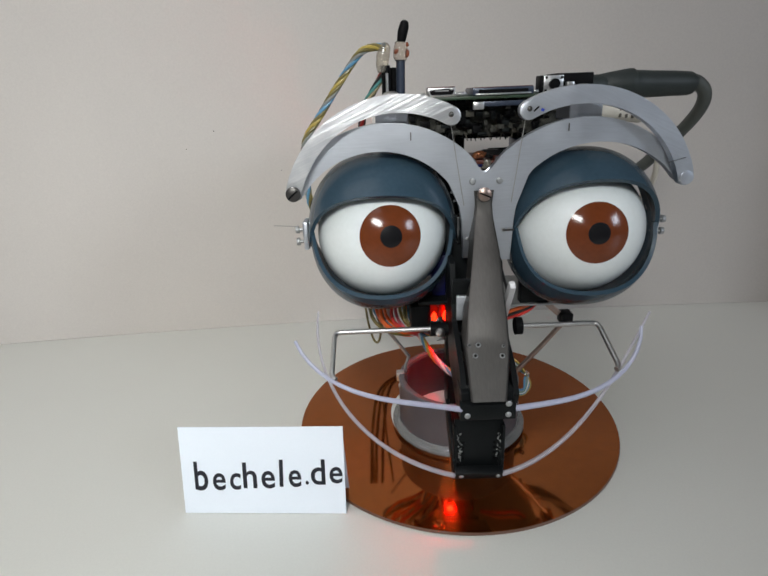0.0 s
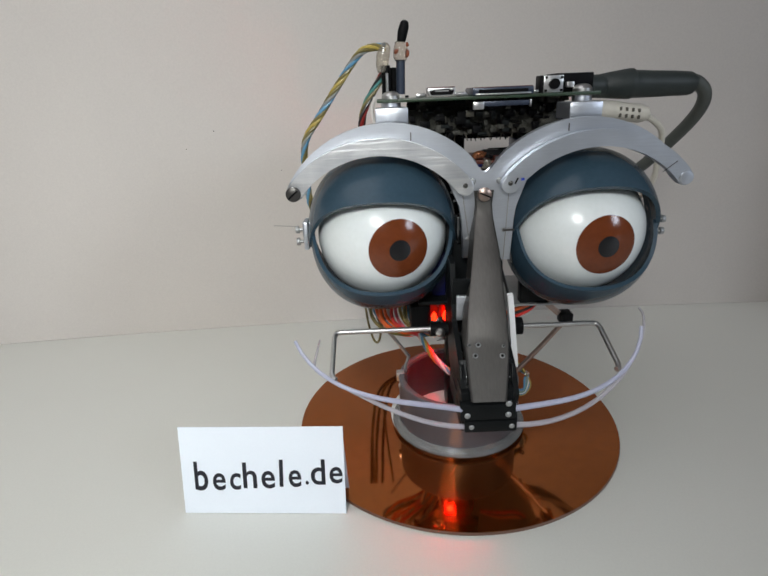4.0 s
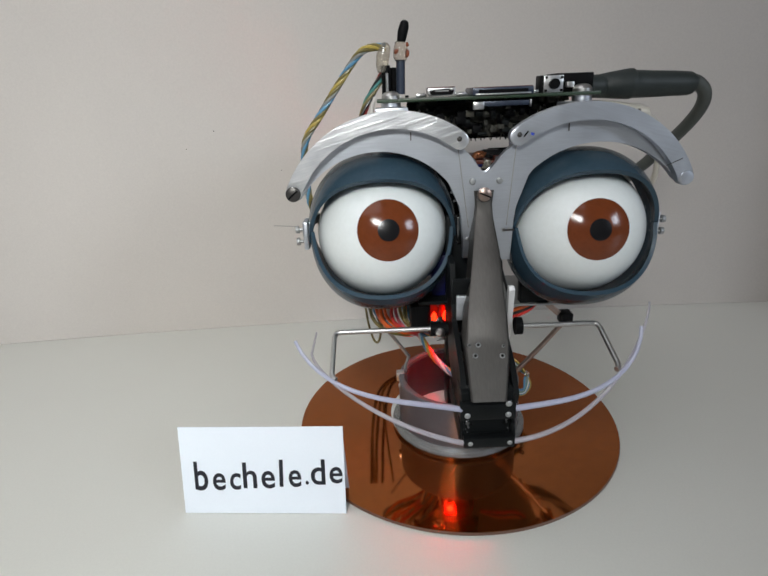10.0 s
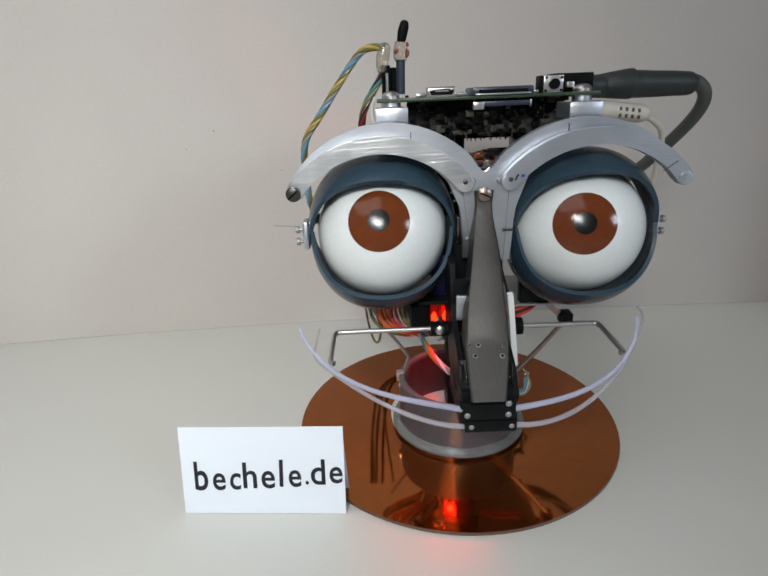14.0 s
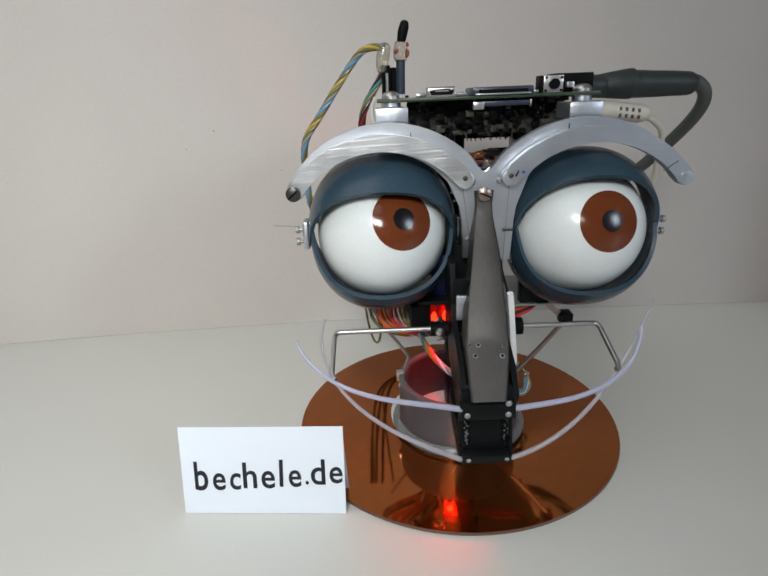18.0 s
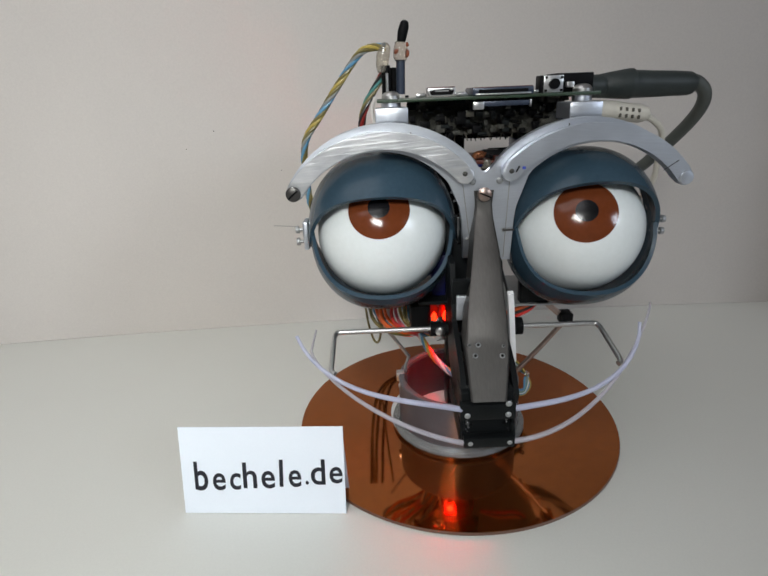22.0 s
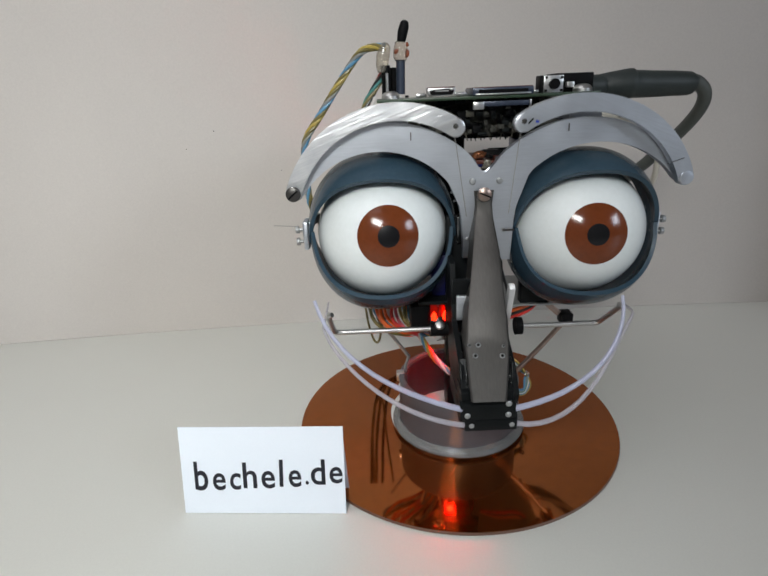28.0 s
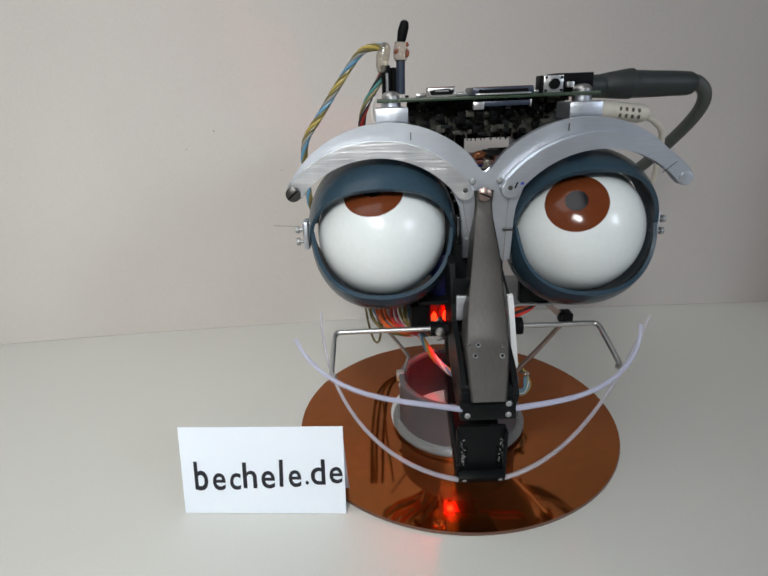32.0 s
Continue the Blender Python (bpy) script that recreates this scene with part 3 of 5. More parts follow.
# -- nose: a bent steel strip with side flanges --
def nose():
    rows = ((0.0935, -0.0279, 0.0037, 0.0028), (0.0895, -0.0284, 0.0036, 0.0024), (0.086, -0.0300, 0.0035, 0.0026), (0.078, -0.0370, 0.0030, 0.0037), (0.0685, -0.0440, 0.0020, 0.0047),
            (0.0632, -0.0486, 0.0014, 0.0053), (0.0575, -0.0525, 0.0008, 0.0058), (0.052, -0.0570, 0.0003, 0.0053), (0.0461, -0.0620, -0.0003, 0.0045))
    bm = bmesh.new()
    rings = []
    for z, y, x, w in rows:
        rings.append([bm.verts.new(q) for q in ((x - w, y + 0.0075, z), (x - w, y + 0.0004, z), (x - w + 0.0005, y, z), (x + w - 0.0005, y, z), (x + w, y + 0.0004, z), (x + w, y + 0.0075, z),
                                                (x + w - 0.0006, y + 0.0075, z), (x + w - 0.0006, y + 0.0010, z), (x - w + 0.0006, y + 0.0010, z), (x - w + 0.0006, y + 0.0075, z))])
    for a, b in zip(rings, rings[1:]):
        for j in range(10):
            bm.faces.new((a[j], a[(j + 1) % 10], b[(j + 1) % 10], b[j]))
    bm.faces.new(rings[0])
    bm.faces.new(rings[-1][::-1])
    ob = part("nose", bm, M_STEEL, robot, "bent dull steel nose strip", sharp=30)
    for x, z in ((-0.0041, 0.0575), (-0.0017, 0.0575), (-0.0027, 0.0553), (0.0043, 0.0551), (0.0049, 0.0571)):
        r = 0.00028 if x < -0.004 or x > 0.0048 else 0.00042
        spot = Matrix.Translation((x, -0.0525 - (0.0575 - z) * 0.818 - 0.00005, z)) @ pose(0, 0, 0, 50, 0, 0)
        # the glint at each hole is modelled as a lighter metal ring
        rim = part("hole_glint", lathe([(r, 0.00022), (r * 1.7, 0.0), (r * 1.7, -0.0002), (r, -0.0002)], 16), M_ZINC, ob, "bright ring, drawn as the glint round the hole", at=spot)
        part("hole", lathe([(0.0001, 0.00012), (r * 0.98, 0.00012), (r * 0.98, 0)], 14, closed=False), M_BLACK, rim)
    screw(robot, (0.0037, -0.0281, 0.0925), 0.0020, M_TARNISH, "nose_screw", "slotted copper-tinted screw", turn=-25, depth=0.0014)


nose()


# -- black middle carrier, upper lip bracket --
def carrier():
    side = [(-0.0350, 0.0745), (-0.0300, 0.0755), (-0.0280, 0.0560), (-0.0350, 0.0440), (-0.0500, 0.0375), (-0.0570, 0.0395), (-0.0592, 0.0462), (-0.0540, 0.0520), (-0.0440, 0.0570), (-0.0405, 0.0590)]

    def cheek(x0, x1):
        bm = bmesh.new()
        a, b = [bm.verts.new((x0, y, z)) for y, z in side], [bm.verts.new((x1, y, z)) for y, z in side]
        bm.faces.new(a)
        bm.faces.new(b[::-1])
        for i in range(len(side)):
            bm.faces.new((a[i], b[i], b[(i + 1) % len(side)], a[(i + 1) % len(side)]))
        return bm

    c = part("carrier_cheek", cheek(-0.0069, -0.0055), M_BLACKM, robot, "black side plate of the middle carrier")
    part("carrier_cheek", cheek(0.0066, 0.0080), M_BLACKM, robot, "black side plate of the middle carrier")
    for (ya, za), (yb, zb) in (((-0.0358, 0.0715), (-0.0408, 0.0562)), ((-0.0408, 0.0562), (-0.0428, 0.0476)), ((-0.0428, 0.0476), (-0.0572, 0.0405))):
        run = Vector((0, yb - ya, zb - za))
        tilt = pose(0, 0, 0, math.degrees(math.atan2(run.y, -run.z)) * -1, 0, 0)
        part("carrier_front", box(bmesh.new(), (-0.0033, (ya + yb) / 2, (za + zb) / 2), (0.0072, 0.0012, run.length + 0.0004), 0.0002, tilt), M_BLACKM, robot, "black front strip of the carrier")
    part("cross_pin", bar([(-0.0048, -0.0432, 0.0480), (-0.0048, -0.0430, 0.0504)], 0.0009, 12), M_TIN, robot)
    part("seam", boxes(((-0.0036, -0.0440, 0.0471), (0.0062, 0.0008, 0.0005), 0.0001)), M_STEEL, robot)
    part("clip", boxes(((-0.0036, -0.0402, 0.0631), (0.0042, 0.0012, 0.0074), 0.0003)), M_ALU, robot, "small bright aluminium clip")
    part("carrier_back", boxes(((0.0003, -0.0200, 0.0600), (0.0130, 0.0020, 0.0500), 0.0004)), M_BLACKM, robot)
    br = part("lip_bracket", boxes(((LIP_UP.x, -0.0604, LIP_UP.z - 0.0008), (0.0144, 0.0030, 0.0046), 0.0004), ((LIP_UP.x - 0.0052, -0.0560, LIP_UP.z + 0.0010), (0.0030, 0.0080, 0.0060), 0.0004),
                                   ((LIP_UP.x + 0.0056, -0.0560, LIP_UP.z + 0.0012), (0.0026, 0.0080, 0.0066), 0.0004)), M_BLACKM, robot, "black upper lip bracket")
    for x, z in ((-0.0053, -0.0016), (0.0052, -0.0016), (0.0052, 0.0016)):
        part("rivet", lathe([(0.0001, 0.0003), (0.0005, 0.00025), (0.0008, 0)], 14, closed=False), M_ZINC, br,
             at=Matrix.Translation((LIP_UP.x + x, -0.0619, LIP_UP.z + z)) @ pose(0, 0, 0, 90, 0, 0))


carrier()


# -- jaw: black channel on a hinge far back, with the lower lip bracket --
def jaw():
    o = HINGE
    slope = pose(0, 0, 0, -24, 0, 0)
    foot = Vector((0.0003, -0.0594, 0.0376))

    def piece(name, c, size, bevel, parent, m=None):
        bm = box(bmesh.new(), c, size, bevel, m)
        bmesh.ops.translate(bm, verts=bm.verts, vec=-o)
        return part(name, bm, M_BLACKM, parent, "black folded metal jaw channel" if parent is robot else "", at=o if parent is robot else None)

    ob = piece("jaw", (0.0003, -0.0490, 0.0369), (0.0146, 0.0210, 0.0012), 0.0003, robot)
    for x in (-0.0066, 0.0068):
        piece("side_plate", (x, -0.0490, 0.0405), (0.0012, 0.0210, 0.0060), 0.0003, ob)
    piece("jaw_arm", (0.0018, -0.0230, 0.0390), (0.0060, 0.0330, 0.0030), 0.0003, ob)
    piece("front_plate", foot + slope @ Vector((0, 0, 0.0085)), (0.0136, 0.0010, 0.0180), 0.0002, ob, slope)
    for x in (-0.0065, 0.0071):
        piece("flange", foot + slope @ Vector((x - 0.0003, -0.0008, 0.0080)), (0.0008, 0.0024, 0.0165), 0.0002, ob, slope)
    lip = part("jaw_lip", boxes(((LIP_LOW.x - o.x, LIP_LOW.y + 0.0012 - o.y, LIP_LOW.z - o.z), (0.0136, 0.0026, 0.0034), 0.0004)), M_BLACKM, ob)
    for x in (-0.0050, 0.0054):
        part("rivet", lathe([(0.0001, 0.0003), (0.0005, 0.00025), (0.0007, 0)], 14, closed=False), M_ZINC, ob,
             at=Matrix.Translation((LIP_LOW.x + x - o.x, LIP_LOW.y - 0.0001 - o.y, LIP_LOW.z - o.z)) @ pose(0, 0, 0, 90, 0, 0))
        for k in range(4):
            part("rivet", lathe([(0.0001, 0.0003), (0.0004, 0.00025), (0.0005, 0)], 10, closed=False), M_BLACK, ob,
                 at=Matrix.Translation(foot + slope @ Vector((x * 0.86, -0.0006, 0.0048 + 0.0017 * k)) - o) @ pose(0, 0, 0, 66, 0, 0))
    rng = random.Random(4)
    for x in (-0.0054, 0.0058):
        bm = bmesh.new()
        for k in range(20):
            w = rng.uniform(0.0003, 0.0008) * (1.25 if 5 < k < 14 else 0.7)
            lean = pose(0, 0, 0, 0, rng.uniform(-35, 35), 0)
            box(bm, foot + slope @ Vector((x + rng.uniform(-0.0006, 0.0006), -0.00062 - 0.00002 * (k % 3), 0.0016 + 0.0006 * k)) - o, (w, 0.0002, rng.uniform(0.0003, 0.0008)), 0.00005, slope @ lean)
        part("worn_edge", bm, M_WORN, ob, "bare worn metal edge")
    return ob


JAW = jaw()


# -- lips: milky tubes, each half a row of short rigid lengths --
N_SEG = 14
N_LOW = 20
UPPER_L, UPPER_R, LOWER_L, LOWER_R = 0.0490, 0.0440, 0.0697, 0.0632


def tube_half(parent, length, r0, r1, count, material):
    l = length / count
    segs = []
    for i in range(count):
        ra, rb = r0 + (r1 - r0) * i / count, r0 + (r1 - r0) * (i + 1) / count
        segs.append(part("tube_length", sweep(bmesh.new(), [(-0.00006, 0, 0), (0, 0, 0), (l, 0, 0), (l + 0.00006, 0, 0)], [ra * 0.98, ra, rb, rb * 0.98], 12, caps=i == count - 1), material, parent))
    return segs


UP_TUBE = part("upper_lip_tube", bar([(-0.0074, -0.0604, LIP_UP.z), (0.0070, -0.0604, LIP_UP.z - 0.0001)], 0.00075, 10), M_TUBE, robot, "milky flexible plastic tube lip")
part("lower_lip_tube", bar([(-0.0064, LIP_LOW.y + 0.0012 - HINGE.y, LIP_LOW.z - HINGE.z), (0.0070, LIP_LOW.y + 0.0012 - HINGE.y, LIP_LOW.z - HINGE.z)], 0.00065, 10), M_THIN, JAW, "clear flexible plastic tube lip")
UP_SEG_L, UP_SEG_R = tube_half(UP_TUBE, UPPER_L, 0.00080, 0.00044, N_SEG, M_TUBE), tube_half(UP_TUBE, UPPER_R, 0.00080, 0.00044, N_SEG, M_TUBE)
LOW_SEG_L, LOW_SEG_R = tube_half(UP_TUBE, LOWER_L, 0.00072, 0.00034, N_LOW, M_THIN), tube_half(UP_TUBE, LOWER_R, 0.00072, 0.00034, N_LOW, M_THIN)


# -- mouth corner rods: bent wire cranks that turn about their long axis --
def crank(side, x0, x1, dz):
    pts = [(x0, 0, 0)] + smooth_path([(x1 - side * 0.0025, 0, 0), (x1 - side * 0.0006, -0.0004, 0), (x1, -0.0022, 0)], 5) + [(x1, -0.0160, 0)]
    pts += [(x1 - side * 0.0004, -0.0175, 0), (x1 - side * 0.0012, -0.0180, 0)]
    return part("mouth_rod", bar(pts, 0.00075, 12), M_ROD, robot, "bent bright wire crank", at=(0, ROD_AXIS_Y, ROD_AXIS_Z + dz))


ROD_L, ROD_R = crank(-1, -0.0120, -0.0410, -0.0005), crank(1, 0.0128, 0.0374, -0.0008)
for x, s in ((-0.0099, 0.0052), (0.0136, 0.0020)):
    part("collar", bar([(x - s / 2, ROD_AXIS_Y, ROD_AXIS_Z - 0.0007), (x + s / 2, ROD_AXIS_Y, ROD_AXIS_Z - 0.0007)], 0.0026 if x > 0 else 0.0021, 20), M_BLACK, robot, "black plastic collar")
part("set_screw", lathe([(0.0001, 0.0009), (0.0008, 0.00085), (0.0013, 0.0006), (0.0015, 0.0002), (0.0015, 0)], 20, closed=False), M_ROD, ROD_L, "bright round set screw", at=Matrix.Translation((-0.0098, -0.0020, 0.0004)) @ pose(0, 0, 0, 78, 0, 0))

# -- white servo horn beside the nose --
HORN = part("servo_horn", plate([(-0.0011, 0.0025), (0.0, 0.0031), (0.0011, 0.0025), (0.0012, 0.0), (0.0011, -0.0176), (0.0009, -0.0194), (-0.0007, -0.0194), (-0.0010, -0.0176), (-0.0012, 0.0)],
                                -0.0008, 0.0008, 0.0002), M_WHITE, robot, "white nylon servo horn", at=(0.0099, -0.0385, 0.0620))
HORN.data.transform(pose(0, 0, 0, 0, 0, 90))
for k in range(4):
    part("hole", bar([(0.0007, 0, -0.004 - 0.003 * k), (0.0009, 0, -0.004 - 0.003 * k)], 0.0004, 8), M_BLACK, HORN)
part("link_wire", bar([(0.0088, -0.0285, 0.0720), (0.0098, -0.0372, 0.0645)], 0.0004, 8), W_BLACK, robot)


# -- circuit board on two blocks --
def board():
    pcb = part("circuit_board", boxes(((0.0076, 0.0165, 0.1195), (0.0665, 0.0560, 0.0010), 0.0002)), M_PCB, robot, "green circuit board with sockets", at=(0, 0, -0.0013))
    usb = part("usb_socket", plate([(-0.0100, 0.1203), (-0.0106, 0.1212), (-0.0106, 0.1226), (-0.0024, 0.1226), (-0.0024, 0.1212), (-0.0032, 0.1203)], -0.0122, -0.0070, 0.0002), M_TIN, pcb, "metal micro usb socket")
    part("opening", plate([(-0.0095, 0.1206), (-0.0100, 0.1213), (-0.0100, 0.1222), (-0.0030, 0.1222), (-0.0030, 0.1213), (-0.0035, 0.1206)], -0.01232, -0.0118, 0), M_BLACK, usb)
    part("contact_tongue", boxes(((-0.0065, -0.0124, 0.1217), (0.0040, 0.0003, 0.0003), 0)), M_TIN, usb)
    part("shell_top", boxes(((-0.0065, -0.0100, 0.12268), (0.0078, 0.0046, 0.00024), 0.0001)), M_BROWNPCB, usb, "brown tarnished top of the socket")
    # highlights at the upper corners, put in as bright metal bits
    for x in (-0.0094, -0.0036):
        part("shell_glint", boxes(((x, -0.0125, 0.1221), (0.0009, 0.0003, 0.0005), 0.0001)), M_ROD, usb)
    for x, w in ((-0.0118, 0.0016), (-0.0004, 0.0034)):
        part("solder_blob", bar([(x - w / 2, -0.0105, 0.1204), (x - w / 4, -0.0107, 0.1207), (x + w / 4, -0.0107, 0.1207), (x + w / 2, -0.0105, 0.1204)], [0.0003, 0.0006, 0.0006, 0.0003], 10), M_TIN, pcb)
    sd = part("card_slot", boxes(((0.0117, -0.0050, 0.1211), (0.0180, 0.0140, 0.0021), 0.0002)), M_NAVY, pcb, "dark metal memory card slot")
    part("opening", boxes(((0.0117, -0.01203, 0.1211), (0.0146, 0.0003, 0.0009), 0)), M_BLACK, sd)
    part("lower_rail", boxes(((0.0117, -0.0121, 0.1203), (0.0164, 0.0004, 0.0004), 0.0001)), M_TIN, sd)
    part("slot_top", boxes(((0.0117, -0.0050, 0.12222), (0.0174, 0.0136, 0.0002), 0.0001)), M_BROWNPCB, sd)
    part("socket_tab", boxes(((0.0128, -0.0118, 0.1176), (0.0136, 0.0012, 0.0014), 0.0002)), M_NAVY, pcb)
    part("socket_tab", boxes(((0.0044, -0.0121, 0.1172), (0.0032, 0.0012, 0.0022), 0.0002)), M_TIN, pcb)
    part("socket_tab", boxes(((0.0198, -0.0121, 0.1174), (0.0005, 0.0012, 0.0020), 0.0001)), M_TIN, pcb)
    btn = part("push_button", boxes(((0.0265, -0.0075, 0.1224), (0.0068, 0.0056, 0.0050), 0.0003)), M_BLACK, pcb, "small push button in a metal frame")
    part("front_plate", boxes(((0.0268, -0.0105, 0.1224), (0.0058, 0.0005, 0.0048), 0.0002)), M_TIN, btn)
    part("button_cap", bar([(0.0268, -0.0108, 0.1224), (0.0268, -0.0122, 0.1224)], 0.0015, 16), M_BLACK, btn)
    for dx in (-0.0023, 0.0023):
        for dz in (-0.0018, 0.0018):
            part("post", bar([(0.0268 + dx, -0.0107, 0.1224 + dz), (0.0268 + dx, -0.0111, 0.1224 + dz)], 0.0004, 8), M_BLACK, btn)
    part("power_jack", boxes(((0.0345, -0.0005, 0.1228), (0.0120, 0.0110, 0.0052), 0.0004)), M_BLACK, pcb, "black power jack")
    part("jack_contact", boxes(((0.0330, -0.0068, 0.1221), (0.0024, 0.0014, 0.0016), 0.0002)), M_TIN, pcb)
    for x, w, h, mm in ((-0.0166, 0.0012, 0.0007, M_BLACK), (-0.0130, 0.0016, 0.0009, M_TIN), (-0.0010, 0.0030, 0.0010, M_TIN), (0.0220, 0.0014, 0.0008, M_TIN), (-0.0186, 0.0010, 0.0005, M_TIN)):
        part("component", boxes(((x, -0.0095, 0.1202 + h / 2), (w, 0.0012, h), 0.0002)), mm, pcb)
    # dense parts under the board, in front of a standing board with a row of cut pins below
    rng = random.Random(11)
    rear = part("standing_board", boxes(((0.0095, 0.0030, 0.1126), (0.0510, 0.0014, 0.0120), 0.0002)), M_MOTTLE, robot, "mottled dark circuit board standing under the first")
    for k in range(150):
        u = rng.random()
        x, z = -0.0150 + 0.0490 * u, rng.uniform(0.1070, 0.1182)
        w, h = rng.uniform(0.0006, 0.0034), rng.uniform(0.0005, 0.0024)
        dark = rng.random() < (0.85 if x < 0.018 and z > 0.1095 else 0.45)
        part("component", boxes(((x, rng.uniform(-0.0040, 0.0018), z), (w, 0.0020, h), 0.0002)), (M_BLACK if k % 3 else M_PCBDARK) if dark else (M_MOTTLE if k % 4 else M_PIN), rear)
    for x, z in ((0.0268, 0.1160), (0.0296, 0.1170), (0.0302, 0.1135), (0.0275, 0.1118), (0.0236, 0.1150)):
        part("round_hole", bar([(x, 0.0024, z), (x, 0.0020, z)], 0.0008, 12), M_BLACK, rear)
    for x, z in ((0.0283, 0.1150), (0.0262, 0.1128), (-0.0120, 0.1148), (-0.0095, 0.1150), (-0.0070, 0.1149)):
        part("solder_point", bar([(x, 0.0022, z), (x, 0.0012, z)], [0.0004, 0.0002], 8), M_TIN, rear)
    head = part("pin_header", boxes(((0.0080, 0.0180, 0.1112), (0.0500, 0.0050, 0.0110), 0.0003)), M_BLACK, pcb, "black pin header")
    for k in range(22):
        x = -0.0080 + 0.00125 * k + rng.uniform(-0.0003, 0.0003)
        lean = pose(0, 0, 0, 0, rng.uniform(-24, 14), 0)
        part("pin", box(bmesh.new(), (x, 0.0020, 0.1062), (0.00035, 0.0004, rng.uniform(0.0016, 0.0034)), 0, lean), M_PIN if k % 3 == 0 else M_BLACK, rear)
    part("connector", boxes(((-0.0030, 0.0008, 0.1062), (0.0032, 0.0026, 0.0034), 0.0002)), M_BLACK, rear)
    part("second_board", boxes(((0.0085, 0.0200, 0.1135), (0.0500, 0.0300, 0.0014), 0.0002)), M_PCBDARK, robot, "dark circuit board below the first")
    for sx, x0 in ((-1, -0.0217), (1, 0.0325)):
        z = 0.1142 if sx < 0 else 0.1138
        part("mount_block", boxes(((x0, -0.0170, z), (0.0092, 0.0120, 0.0046), 0.0004)), M_ALU, robot, "aluminium mounting block")
        xs = -0.0214 if sx < 0 else 0.0365
        part("spacer", bar([(xs, -0.0080, 0.1160), (xs, -0.0080, 0.1176)], 0.0029, 24), M_ALU, robot)
        part("board_screw", bar([(xs, -0.0080, 0.1187), (xs, -0.0080, 0.1196), (xs, -0.0080, 0.1204), (xs, -0.0080, 0.1209)], [0.0028, 0.0028, 0.0022, 0.0010], 24), M_ROD, robot, "bright pan-head screw")


board()


# -- small driver board with coil, seen in the notch between the bows --
def driver_board():
    b = part("driver_board", boxes(((0.0090, 0.0050, 0.0988), (0.0240, 0.0240, 0.0012), 0.0002)), M_BROWNPCB, robot, "small red-brown driver board with a copper coil")
    coil = part("coil", bar(smooth_path([(0.0046, -0.0060, 0.1000), (0.0052, -0.0062, 0.1010), (0.0064, -0.0062, 0.1014), (0.0076, -0.0060, 0.1008)], 4), 0.0010, 10), M_COPPERCOIL, b, "brown copper coil")
    for k in range(4):
        x = 0.0048 + 0.0008 * k
        part("winding", bar([(x, -0.0072, 0.1000 + 0.0002 * k), (x + 0.0005, -0.0074, 0.1008 + 0.0002 * k), (x + 0.0009, -0.0066, 0.1016)], 0.0003, 6), M_COPPERCOIL, coil)
    part("capacitor", bar([(0.0086, -0.0066, 0.0968), (0.0086, -0.0066, 0.0990), (0.0087, -0.0066, 0.0996)], [0.0014, 0.0015, 0.0012], 16), M_GLUE, b, "clear cylinder with a pale core")
    part("core", bar([(0.0086, -0.0070, 0.0970), (0.0086, -0.0070, 0.0992)], 0.0007, 10), M_PIN, b)
    part("capacitor", bar([(0.0090, -0.0060, 0.1000), (0.0092, -0.0060, 0.1010)], [0.0016, 0.0015], 16), M_BLACK, b)
    for x, z, mm in ((0.0125, 0.0996, M_NAVY), (0.0145, 0.0998, M_NAVY), (0.0035, 0.0998, M_BLACK), (0.0060, 0.0978, M_BLUE), (0.0112, 0.0978, M_BLUE)):
        part("component", boxes(((x, -0.0060, z), (0.0022, 0.0020, 0.0012), 0.0003)), mm, b)


driver_board()


# -- inner works: frame plate, servos, neck --
def servo(c, size, name="servo"):
    s = part(name, boxes((c, size, 0.0008)), M_BLUE, robot, "small blue servo motor")
    part("flange", boxes(((c[0], c[1], c[2] + size[2] * 0.25), (size[0] * 1.35, size[1] * 0.9, 0.0018), 0.0003)), M_BLUE, s)
    part("gear_head", bar([(c[0] - size[0] * 0.2, c[1], c[2] + size[2] / 2), (c[0] - size[0] * 0.2, c[1], c[2] + size[2] / 2 + 0.004)], size[0] * 0.22, 16), M_BLACK, s)
    return s


servo((-0.0040, -0.0050, 0.0640), (0.0125, 0.0230, 0.0150))
servo((-0.0200, 0.0130, 0.0975), (0.0140, 0.0130, 0.0210))
servo((0.0290, 0.0110, 0.0945), (0.0160, 0.0130, 0.0200))
servo((0.0296, 0.0060, 0.0680), (0.0125, 0.0200, 0.0150))
part("eye_bracket", plate([(0.0203, 0.0620), (0.0310, 0.0620), (0.0298, 0.0515), (0.0206, 0.0515)], -0.0110, -0.0070, 0.0003), M_BLACKM, robot, "dark tapered bracket under the eye")
part("frame_plate", boxes(((-0.0020, -0.0110, 0.0572), (0.0260, 0.0220, 0.0012), 0.0003)), M_BLACKM, robot, "dark metal frame plate under the eyes")
part("frame_shelf", boxes(((0.0210, 0.0030, 0.0511), (0.0260, 0.0300, 0.0008), 0.0002)), M_ZINC, robot, "thin grey metal shelf plate under the eye")
part("brace", box(bmesh.new(), (0.0318, -0.0106, 0.0492), (0.0062, 0.0022, 0.0020), 0.0003, pose(0, 0, 0, 0, 42, 0)), M_TARNISH, robot, "tarnished metal brace")
